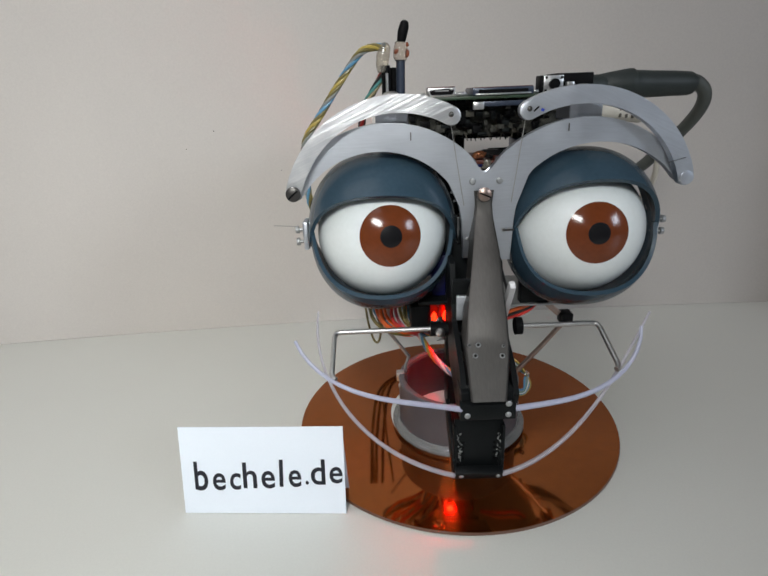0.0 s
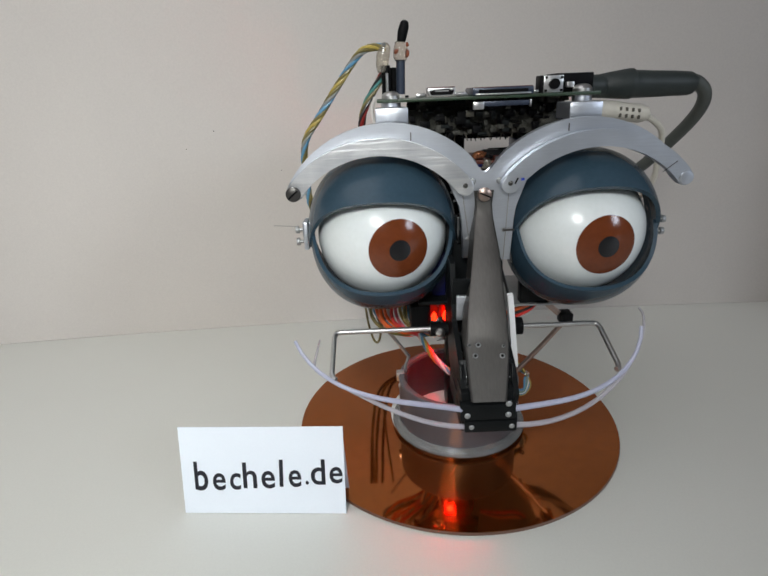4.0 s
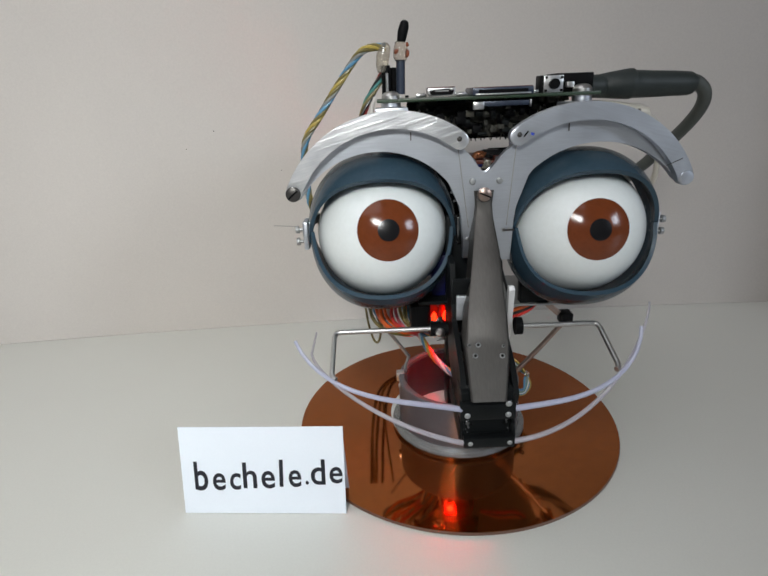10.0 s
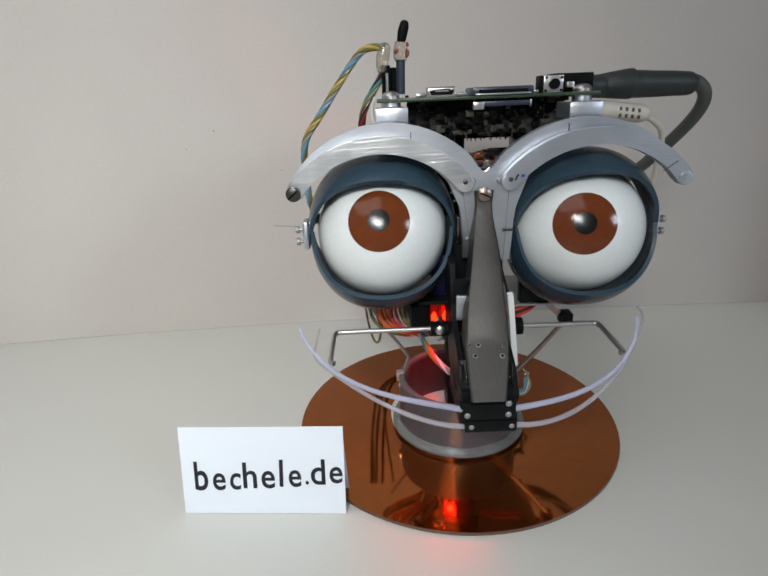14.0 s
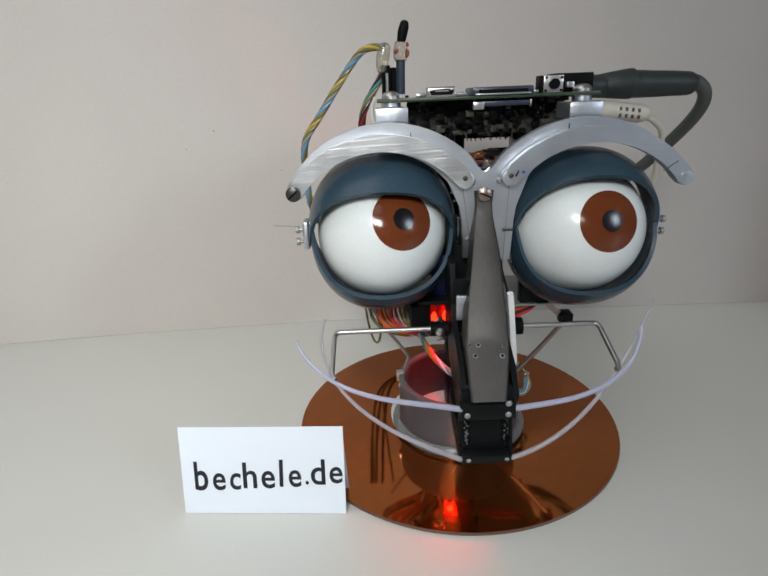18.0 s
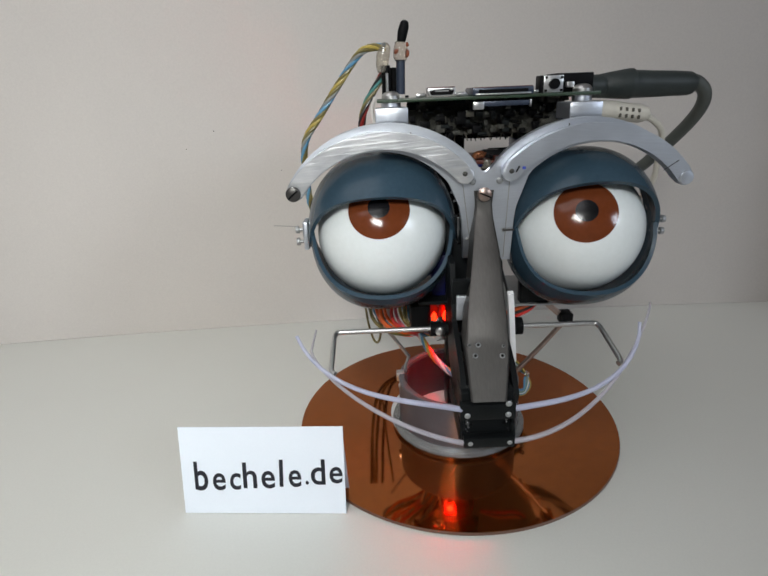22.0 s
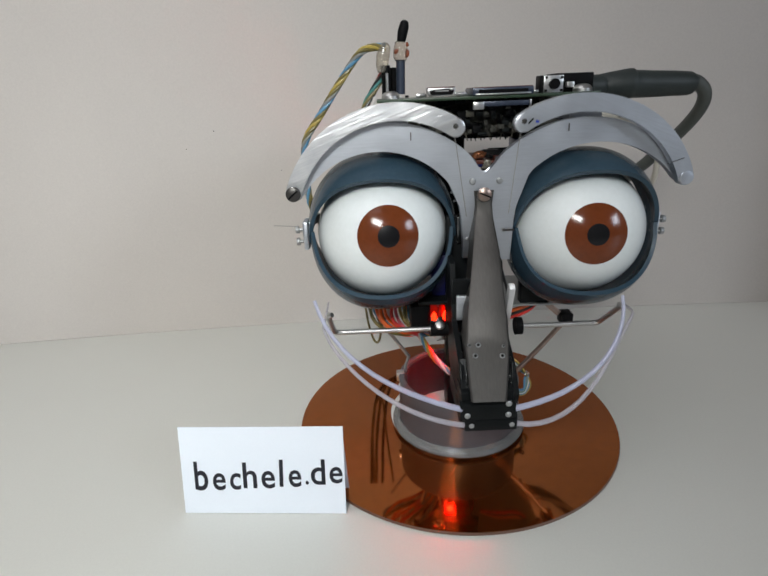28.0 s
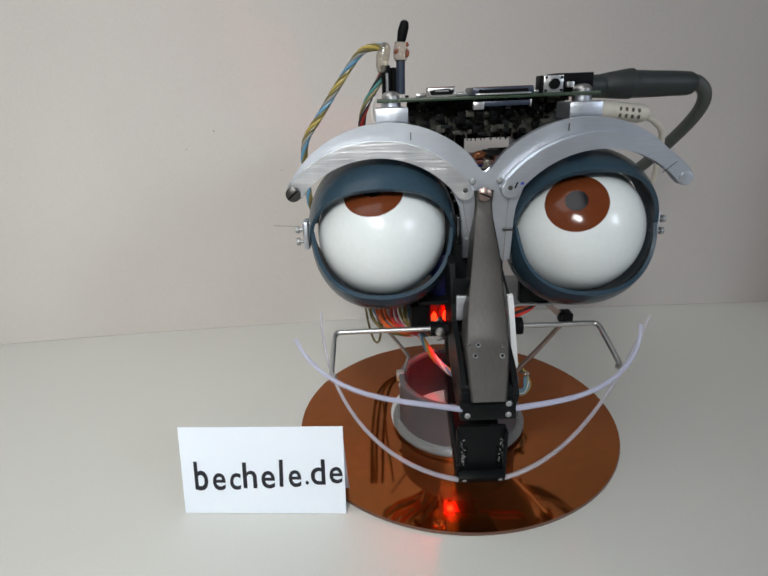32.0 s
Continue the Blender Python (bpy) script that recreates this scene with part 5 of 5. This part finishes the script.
    beat(7.6, 5.9, 8.7, 14.6, 10.2, -7.3, 1.3, 0.00, 0.31, 0.00, 0.57)
    beat(7.8, 8.2, 9.6, 17.7, 11.1, -7.3, 1.3, 0.00, 0.33, 0.00, 0.18)
    beat(7.9, 9.2, 9.4, 19.1, 10.8, 21.4, 27.8, 0.60, 0.34, 0.00, 0.24)
    beat(8.0, 9.8, 9.3, 19.9, 10.5, 47.4, 51.0, 1.00, 0.34, 0.00, 0.33)
    beat(8.2, 9.8, 8.6, 19.3, 10.0, 47.4, 51.0, 1.00, 0.32, 0.00, 0.18)
    beat(8.4, 11.8, 7.6, 20.8, 9.0, 47.4, 51.0, 1.00, 0.30, 0.00, 0.95)
    beat(8.6, 14.3, 5.2, 23.2, 6.0, 48.2, 52.1, 1.00, 0.27, 0.00, 0.78)
    beat(8.8, 14.1, 4.5, 23.2, 4.1, 47.4, 51.0, 1.00, 0.25, 0.00, 0.24)
    beat(8.9, 13.3, 2.6, 22.3, 1.3, 36.7, 42.5, 0.90, 0.24, 0.00, 0.13)
    beat(9.0, 12.5, 1.8, 21.4, 0.0, 11.9, 21.3, 0.55, 0.23, 0.05, 0.13)
    beat(9.1, 10.0, 3.5, 18.8, 2.2, -7.3, 1.3, 0.00, 0.23, 0.00, 0.57)
    beat(9.2, 6.7, 6.2, 15.5, 6.1, -7.3, 1.3, 0.00, 0.23, 0.00, 0.89)
    beat(9.3, 2.7, 7.5, 11.2, 8.4, -7.3, 1.3, 0.10, 0.24, 0.00, 0.57)
    beat(9.4, -0.1, 9.5, 8.3, 11.2, 8.7, 13.4, 0.50, 0.25, 0.00, 0.24)
    beat(9.5, -0.3, 11.3, 8.2, 13.4, 44.0, 45.4, 1.00, 0.25, 0.00, 0.24)
    beat(9.6, -0.1, 12.1, 8.3, 14.4, 48.2, 52.1, 1.00, 0.39, 0.00, 0.46)
    beat(9.7, 0.1, 11.7, 8.1, 14.1, 48.4, 52.5, 1.00, 0.52, 0.00, 0.38)
    beat(9.8, 0.4, 11.1, 7.7, 13.6, 48.6, 53.0, 1.00, 0.60, 0.00, 0.29)
    beat(10.0, -1.0, 11.9, 5.2, 14.9, 49.0, 53.0, 1.00, 0.71, 0.00, 0.24)
    beat(10.2, -6.8, 15.7, 0.5, 19.7, 48.6, 53.0, 1.00, 0.72, 0.00, 1.00)
    beat(10.4, -10.5, 18.8, -2.0, 23.9, 48.2, 52.1, 1.00, 0.72, 0.00, 0.78)
    beat(10.5, -11.0, 19.5, -2.3, 24.9, 47.8, 52.1, 1.00, 0.45, 0.00, 0.70)
    beat(10.6, -11.5, 20.1, -2.7, 25.7, 47.4, 52.1, 1.00, 0.23, 0.00, 0.62)
    beat(10.8, -11.9, 20.5, -3.2, 26.3, 44.5, 51.0, 1.00, 0.19, 0.00, 0.57)
    beat(10.9, -11.9, 20.5, -3.2, 26.3, 15.0, 21.3, 0.60, 0.17, 0.08, 0.24)
    beat(11.0, -11.9, 20.5, -3.2, 26.3, -7.3, 1.3, 0.00, 0.15, 0.12, 0.02)
    beat(11.2, -11.9, 20.5, -3.2, 26.3, -4.5, 2.9, 0.05, 0.16, 0.12, 0.02)
    beat(11.3, -11.3, 18.4, -2.8, 23.6, 24.5, 27.8, 0.70, 0.16, 0.12, 0.02)
    beat(11.4, -11.3, 18.4, -2.8, 23.6, 47.4, 51.0, 1.00, 0.16, 0.12, 0.02)
    beat(11.6, -11.4, 18.4, -2.8, 23.7, 48.2, 52.1, 1.00, 0.16, 0.12, 0.02)
    beat(12.0, -12.3, 17.1, -2.9, 23.4, 46.6, 53.9, 1.00, 0.17, 0.12, 0.02)
    beat(12.2, -12.0, 11.6, -3.6, 16.0, 48.2, 52.1, 1.00, 0.18, 0.10, 0.04)
    beat(12.4, -11.6, 6.1, -4.2, 8.7, 47.4, 52.1, 1.00, 0.20, 0.05, 0.02)
    beat(12.5, -11.5, 5.7, -4.1, 8.1, -4.5, 8.7, 0.10, 0.20, 0.00, 0.02)
    beat(12.6, -11.4, 5.6, -4.1, 8.0, -7.3, 1.3, 0.00, 0.21, 0.00, 0.02)
    beat(12.7, -11.3, 5.5, -4.0, 7.9, -2.8, 5.5, 0.20, 0.22, 0.00, 0.02)
    beat(12.8, -11.0, 5.4, -3.8, 7.6, 8.7, 14.1, 0.50, 0.22, 0.00, 0.02)
    beat(12.9, -10.8, 5.6, -3.6, 7.9, 41.5, 45.4, 0.90, 0.23, 0.00, 0.02)
    beat(13.0, -10.6, 6.0, -3.4, 8.2, 49.0, 53.0, 1.00, 0.23, 0.00, 0.02)
    beat(13.2, -10.3, 10.1, -2.6, 13.1, 49.0, 53.0, 1.00, 0.24, 0.08, 0.02)
    beat(13.4, -11.2, 16.7, -2.8, 21.4, 48.6, 53.0, 1.00, 0.24, 0.20, 0.02)
    beat(14.0, -13.3, 17.1, -2.9, 23.4, 48.2, 52.5, 1.00, 0.24, 0.30, 0.02)
    beat(14.1, -13.4, 15.9, -3.5, 21.8, 18.2, 21.3, 0.50, 0.25, 0.28, 0.02)
    beat(14.2, -12.8, 15.9, -3.5, 21.3, -7.3, 4.9, 0.08, 0.25, 0.25, 0.02)
    beat(14.4, -11.9, 15.0, -3.6, 19.6, -7.3, 1.3, 0.00, 0.26, 0.20, 0.02)
    beat(14.6, -11.9, 13.8, -3.8, 18.0, -7.3, 1.3, 0.00, 0.27, 0.00, 0.02)
    beat(14.8, -11.9, 11.6, -4.0, 15.3, 41.5, 45.4, 1.00, 0.28, 0.00, 0.02)
    beat(15.2, -10.4, 8.3, -2.8, 11.0, 47.4, 51.0, 1.00, 0.30, 0.00, 0.04)
    beat(15.8, -11.2, 10.0, -3.4, 13.2, 46.6, 49.7, 1.00, 0.33, -0.15, 0.24)
    beat(16.2, -12.2, 12.4, -4.3, 16.7, 41.5, 45.4, 1.00, 0.35, -0.30, 0.08)
    beat(16.5, -11.1, 13.1, -3.1, 18.3, 35.8, 44.9, 1.00, 0.36, -0.30, 0.02)
    beat(16.6, -10.0, 17.3, -1.5, 23.1, 34.4, 43.7, 1.00, 0.36, -0.22, 0.02)
    beat(16.8, -11.3, 19.2, -2.6, 24.9, 34.0, 42.5, 0.95, 0.37, -0.10, 0.40)
    beat(16.9, -9.9, 19.3, -1.2, 24.4, 5.5, 11.9, 0.40, 0.37, 0.00, 0.35)
    beat(17.0, -7.5, 18.8, 1.4, 23.3, -7.3, 1.3, 0.00, 0.37, 0.00, 0.40)
    beat(17.2, -4.8, 18.6, 4.3, 22.6, -7.3, 1.3, 0.00, 0.35, 0.00, 0.24)
    beat(17.3, -2.9, 18.9, 6.5, 22.8, 5.5, 15.0, 0.50, 0.34, 0.00, 0.22)
    beat(17.4, -0.0, 19.3, 9.8, 23.1, 22.9, 29.1, 0.85, 0.33, 0.00, 0.24)
    beat(17.6, 8.0, 19.3, 18.7, 22.6, 36.7, 42.5, 1.00, 0.31, 0.00, 0.98)
    beat(17.8, 8.8, 18.2, 19.2, 22.0, 39.1, 48.5, 1.00, 0.29, 0.00, 0.57)
    beat(18.0, 9.0, 18.4, 19.5, 22.8, 39.1, 48.5, 1.00, 0.28, 0.00, 0.51)
    beat(18.2, 10.9, 16.6, 21.3, 20.1, 34.9, 40.9, 1.00, 0.28, 0.00, 0.73)
    beat(18.3, 8.0, 17.9, 18.2, 21.3, 11.9, 18.2, 0.50, 0.29, 0.00, 0.57)
    beat(18.4, 5.3, 19.5, 15.4, 23.1, -7.3, 1.3, 0.00, 0.29, 0.00, 0.46)
    beat(18.6, 1.8, 21.7, 11.8, 26.0, -7.3, 1.3, 0.00, 0.30, 0.00, 0.85)
    beat(18.7, -1.1, 23.8, 8.9, 28.9, 15.0, 21.3, 0.50, 0.30, 0.00, 0.89)
    beat(18.8, -3.2, 26.5, 6.7, 32.8, 37.2, 47.2, 1.00, 0.30, 0.00, 0.78)
    beat(19.0, -2.5, 29.3, 7.5, 36.6, 43.0, 54.8, 1.00, 0.30, 0.00, 0.02)
    beat(19.2, -4.3, 29.7, 5.9, 36.9, 43.0, 53.9, 1.00, 0.40, 0.00, 0.04)
    beat(19.4, -5.2, 30.1, 5.4, 37.1, 42.0, 53.0, 1.00, 0.73, 0.00, 0.57)
    beat(19.6, -4.8, 28.8, 5.7, 35.3, 40.0, 52.1, 1.00, 0.84, 0.00, 0.04)
    beat(19.8, -2.1, 15.7, 6.7, 18.9, 39.1, 49.7, 1.00, 0.92, 0.00, 0.35)
    beat(19.9, -0.3, 13.4, 8.5, 16.0, 15.0, 21.3, 0.50, 0.93, 0.15, 0.78)
    beat(20.0, 2.4, 11.1, 11.1, 13.2, -7.3, 1.3, 0.00, 0.94, 0.20, 0.97)
    beat(20.2, 7.7, 8.6, 16.7, 10.2, -7.3, 1.3, 0.00, 0.96, 0.10, 0.35)
    beat(20.3, 8.9, 8.3, 18.2, 9.8, 11.9, 18.2, 0.50, 0.97, 0.00, 0.08)
    beat(20.4, 10.2, 8.0, 19.9, 9.4, 36.3, 43.7, 1.00, 0.98, 0.00, 0.04)
    beat(20.6, 14.9, 5.3, 24.5, 6.2, 36.3, 43.7, 1.00, 0.99, 0.00, 0.87)
    beat(20.8, 17.6, 2.6, 25.9, 2.2, 35.8, 43.7, 1.00, 1.00, 0.00, 0.76)
    beat(20.9, 16.1, 4.1, 24.3, 3.4, 34.5, 42.6, 1.00, 0.90, 0.00, 0.80)
    beat(21.0, 14.5, 5.8, 22.8, 5.1, 33.1, 41.4, 1.00, 0.58, 0.00, 0.84)
    beat(21.2, 2.6, 9.0, 10.7, 9.8, 34.0, 42.5, 1.00, 0.36, 0.00, 0.67)
    beat(21.3, -0.2, 11.1, 8.1, 12.9, 8.7, 15.0, 0.40, 0.36, 0.00, 0.40)
    beat(21.4, -3.4, 14.8, 5.2, 17.7, -7.3, 1.3, 0.00, 0.36, 0.00, 0.13)
    beat(21.6, -7.9, 18.1, 0.9, 22.3, -7.3, 1.3, 0.00, 0.34, 0.00, 0.13)
    beat(21.7, -10.3, 20.4, -1.4, 25.5, 11.9, 18.2, 0.50, 0.34, 0.00, 0.24)
    beat(21.8, -11.4, 22.2, -2.3, 27.7, 27.1, 32.9, 0.90, 0.33, 0.08, 0.35)
    beat(22.0, -12.6, 27.3, -2.7, 33.8, 35.8, 43.7, 1.00, 0.33, 0.12, 0.24)
    beat(22.2, -12.3, 26.6, -2.6, 33.4, 35.8, 43.7, 1.00, 0.33, 0.10, 0.67)
    beat(22.4, -12.4, 25.9, -3.0, 33.1, 39.1, 47.2, 1.00, 0.33, 0.00, 0.73)
    beat(22.6, -12.8, 24.4, -3.7, 31.5, 13.5, 21.3, 0.85, 0.33, 0.00, 1.00)
    beat(22.7, -13.4, 22.2, -4.5, 28.8, -7.3, 3.9, 0.20, 0.33, 0.00, 0.89)
    beat(22.8, -13.6, 20.1, -5.0, 26.2, -7.3, 1.3, 0.00, 0.33, 0.00, 0.73)
    beat(23.0, -14.4, 15.8, -6.2, 21.1, -5.2, 3.9, 0.10, 0.33, 0.00, 0.18)
    beat(23.1, -14.5, 14.2, -6.4, 19.2, 18.2, 21.3, 0.70, 0.33, 0.00, 0.24)
    beat(23.2, -14.7, 13.4, -6.6, 18.2, 37.2, 43.7, 1.00, 0.33, 0.00, 0.29)
    beat(23.4, -16.2, 10.9, -8.0, 15.4, 37.2, 43.7, 1.00, 0.33, 0.00, 0.24)
    beat(23.6, -17.0, 8.8, -8.9, 13.1, 36.7, 43.7, 1.00, 0.33, 0.00, 0.18)
    beat(23.8, -16.7, 6.6, -9.0, 11.0, 36.7, 43.7, 1.00, 0.33, 0.10, 0.13)
    beat(24.0, -16.4, 5.9, -8.5, 10.3, 35.3, 45.4, 1.00, 0.33, 0.12, 0.87)
    beat(24.1, -14.6, 6.9, -6.7, 10.8, 21.4, 24.5, 0.80, 0.33, 0.00, 0.89)
    beat(24.2, -14.7, 6.6, -7.1, 10.4, 2.2, 10.9, 0.40, 0.33, 0.00, 1.00)
    beat(24.3, -14.8, 6.5, -7.3, 10.0, -7.3, 2.2, 0.10, 0.33, 0.00, 0.57)
    beat(24.4, -14.6, 6.1, -7.2, 9.4, -7.3, 1.3, 0.00, 0.33, 0.00, 0.13)
    beat(24.5, -14.3, 5.7, -6.9, 8.8, -4.5, 3.9, 0.20, 0.32, 0.00, 0.04)
    beat(24.6, -14.8, 5.6, -7.6, 8.8, 7.1, 11.9, 0.50, 0.32, 0.00, 0.02)
    beat(24.7, -15.7, 5.7, -8.7, 9.3, 21.4, 27.8, 0.80, 0.32, 0.00, 0.46)
    beat(24.8, -15.9, 5.9, -9.3, 9.7, 30.0, 37.1, 1.00, 0.32, 0.00, 0.84)
    beat(24.9, -14.8, 7.7, -8.4, 11.8, 29.6, 37.1, 1.00, 0.42, 0.00, 0.53)
    beat(25.0, -13.8, 10.0, -7.4, 14.4, 29.1, 37.1, 1.00, 0.62, 0.00, 0.21)
    beat(25.2, -14.2, 18.1, -6.5, 24.2, 33.1, 43.7, 1.00, 0.79, 0.05, 0.29)
    beat(25.4, -14.1, 20.3, -6.8, 27.6, 34.0, 44.9, 1.00, 0.95, 0.10, 0.87)
    beat(25.5, -13.5, 21.2, -6.3, 28.6, 34.9, 44.9, 1.00, 0.95, 0.10, 0.57)
    beat(25.8, -14.0, 18.0, -6.0, 24.1, 36.7, 44.9, 1.00, 0.95, 0.10, 0.24)
    beat(26.1, -12.2, 13.8, -4.2, 18.1, -7.3, 1.3, 0.00, 0.70, 0.00, 0.13)
    beat(26.3, -10.2, 11.7, -2.3, 15.1, -7.3, 1.3, 0.00, 0.50, 0.00, 0.57)
    beat(26.5, -7.9, 11.7, 0.1, 14.6, 32.2, 41.4, 0.90, 0.30, 0.00, 0.89)
    beat(26.9, -3.4, 15.7, 5.4, 19.0, 37.7, 44.9, 1.00, 0.35, 0.10, 0.13)
    beat(27.3, -2.4, 18.2, 6.1, 22.2, 39.6, 47.2, 1.00, 0.40, 0.50, 0.46)
    beat(27.5, -3.1, 17.0, 4.6, 21.0, 40.0, 47.2, 1.00, 0.71, 0.85, 0.89)
    beat(27.6, -3.2, 10.0, 3.9, 12.5, 45.5, 51.0, 1.00, 0.90, 1.00, 1.00)
    beat(27.8, -1.1, 8.5, 6.9, 10.4, 48.6, 53.0, 1.00, 0.90, 1.00, 1.00)
    beat(28.0, -2.8, 8.0, 4.9, 9.9, 49.0, 53.0, 1.00, 0.85, 1.00, 0.00)
    beat(28.1, -1.8, 7.3, 6.0, 9.0, 46.2, 50.1, 1.00, 0.50, 0.97, 0.00)
    beat(28.2, -0.6, 6.7, 7.2, 8.3, 43.5, 47.2, 1.00, 0.21, 0.95, 0.00)
    beat(28.3, 6.8, -4.9, 13.7, -4.9, 27.8, 34.5, 0.80, 0.20, 0.50, 0.00)
    beat(28.4, 17.6, -16.6, 22.9, -16.6, 20.1, 27.1, 0.65, 0.20, 0.10, 0.02)
    beat(28.5, 18.8, -17.9, 23.8, -17.9, 19.5, 25.8, 0.65, 0.30, 0.05, 0.15)
    beat(28.6, 20.1, -19.1, 24.9, -19.1, 18.8, 24.5, 0.65, 0.60, 0.00, 0.29)
    beat(28.7, 24.2, -23.7, 28.0, -23.6, 32.2, 39.8, 0.85, 0.80, 0.50, 0.67)
    beat(28.8, 26.7, -29.2, 29.2, -28.5, 48.6, 53.0, 1.00, 0.95, 0.90, 1.00)
    beat(29.0, 26.7, -31.4, 28.7, -30.3, 49.0, 53.0, 1.00, 0.92, 0.85, 1.00)
    beat(29.1, 27.0, -31.0, 29.1, -30.0, 48.2, 52.5, 1.00, 0.85, 0.82, 0.62)
    beat(29.2, 26.6, -30.4, 28.7, -29.5, 47.4, 52.1, 1.00, 0.70, 0.80, 0.24)
    beat(29.4, 21.7, -26.7, 24.8, -26.0, 34.0, 41.4, 0.90, 0.20, 0.85, 0.02)
    beat(29.6, 17.4, -20.2, 22.0, -20.2, 19.8, 26.1, 0.70, 0.15, 0.20, 0.02)
    beat(29.8, -12.6, 12.3, -5.0, 15.5, 21.4, 28.1, 0.72, 0.35, 0.00, 0.08)
    beat(30.0, -20.0, 26.1, -11.5, 35.0, 20.7, 28.4, 0.80, 0.66, 0.00, 0.02)
    beat(30.2, -19.4, 25.7, -10.7, 34.8, 20.1, 29.1, 0.95, 0.67, 0.00, 0.24)
    beat(30.3, -17.0, 25.4, -8.1, 33.8, 32.2, 39.8, 1.00, 0.50, 0.20, 0.24)
    beat(30.4, -18.0, 27.4, -8.8, 37.1, 48.2, 52.1, 1.00, 0.20, 0.50, 0.24)
    beat(30.5, -3.6, 2.9, 3.7, 3.8, 48.2, 52.1, 1.00, 0.15, 0.60, 0.57)
    beat(30.6, 22.7, -22.8, 26.7, -22.5, 46.6, 51.0, 1.00, 0.16, 0.55, 0.84)
    beat(30.8, 22.3, -21.8, 26.5, -20.7, 29.5, 39.8, 0.95, 0.35, 0.00, 0.57)
    beat(31.0, 22.6, -23.5, 26.3, -21.4, 27.8, 36.0, 0.90, 0.52, 0.05, 0.40)
    beat(31.1, 13.8, -4.6, 20.9, -2.9, 39.1, 45.4, 1.00, 0.40, 0.50, 0.57)
    beat(31.2, 7.3, 17.7, 17.2, 21.8, 46.6, 51.0, 1.00, 0.15, 0.90, 0.46)
    beat(31.3, -0.8, 24.9, 9.5, 30.5, 47.0, 51.6, 1.00, 0.20, 0.80, 0.62)
    beat(31.4, -9.3, 32.0, 1.3, 40.3, 47.4, 52.1, 1.00, 0.41, 0.70, 0.78)
    beat(31.5, -10.1, 32.3, 0.5, 40.8, 42.8, 50.9, 1.00, 0.55, 0.60, 0.46)
    beat(31.6, -10.9, 32.6, -0.3, 41.5, 38.1, 49.7, 1.00, 0.57, 0.50, 0.13)
    beat(31.7, -13.1, 32.7, -2.5, 42.5, 37.0, 48.5, 1.00, 0.30, 0.50, 0.54)
    beat(31.8, -15.2, 32.8, -4.6, 43.8, 35.8, 47.2, 1.00, 0.17, 0.50, 0.95)
    beat(32.0, -22.1, 35.6, -11.0, 51.6, 41.5, 53.9, 1.00, 0.15, 0.05, 1.00)
    tracks = {}

    def key(ob, t, m):
        tracks.setdefault(ob, []).append((t, m))

    for t, yaw, pitch, yaw_l, pitch_l, lid_l, lid_r, low, up, smile, jw in BEATS:
        key(BALL_R, t, pose(*EYE_R, -pitch, 0, yaw))
        key(BALL_L, t, pose(*EYE_L, -pitch_l, 0, yaw_l))
        key(UP_L, t, pose(*EYE_L, -lid_l))
        key(UP_R, t, pose(*EYE_R, -lid_r))
        key(LOW_L, t, pose(*EYE_L, 9.3 + 30.2 * low))
        key(LOW_R, t, pose(*EYE_R, 0.9 + 39.1 * low))
        b = 6.0 - 30 * up
        ml, mr = pose(*PIV_L, 0, b), pose(*PIV_R, 0, -b)
        key(BROW_L, t, ml)
        key(BROW_R, t, mr)
        for ob, m, x, guide in ((THREAD_L, ml, 0.0477, Vector((0.0010, -0.0279, 0.0700))), (THREAD_R, mr, -0.0487, Vector((0.0098, -0.0279, 0.0740)))):
            top = m @ Vector((x, 0.0013, -0.001))
            key(ob, t, Matrix.Translation(top) @ (guide - top).to_track_quat("-Z", "Y").to_matrix().to_4x4())
        ang = -20 + 60 * smile
        key(ROD_L, t, pose(0, ROD_AXIS_Y, ROD_AXIS_Z - 0.0005, -ang))
        key(ROD_R, t, pose(0, ROD_AXIS_Y, ROD_AXIS_Z - 0.0008, -ang))
        key(HORN, t, pose(0.0099, -0.0385, 0.0620 + 0.0055 * up) @ pose(0, 0, 0, 62 * max(up - 0.32, -0.1), -5, 0))
        mj = pose(*HINGE, JAW_SWING * jw, 0, -1.4 * slack(t))
        key(JAW, t, mj)
        hu = [a.lerp(b, smile) for a, b in zip(UP_REST, UP_SMILE)]
        hl = [blend(blend(q[0], q[1], jw / 0.45) if jw < 0.45 else blend(q[1], q[2], (jw - 0.45) / 0.55), blend(q[3], q[4], jw), smile) for q in LOWER]
        root = mj @ (Vector((0, LIP_LOW.y + 0.0004, LIP_LOW.z)) - HINGE)
        for segs, start, head, length, end, side in ((UP_SEG_L, Vector((-0.0072, -0.0612, LIP_UP.z)), hu[0], UPPER_L, -0.051, -1), (UP_SEG_R, Vector((0.0066, -0.0612, LIP_UP.z - 0.0003)), hu[1], UPPER_R, -0.051, 1),
                                                     (LOW_SEG_L, Vector((root.x - 0.0066, root.y, root.z)), hl[0][:4], LOWER_L, hl[0][4], -1), (LOW_SEG_R, Vector((root.x + 0.0070, root.y, root.z)), hl[1][:4], LOWER_R, hl[1][4], 1)):
            for ob, m in zip(segs, chain(start, head, length, end, side, len(segs))):
                key(ob, t, m)
    for ob, rows in tracks.items():
        walk(ob, rows)


motions()
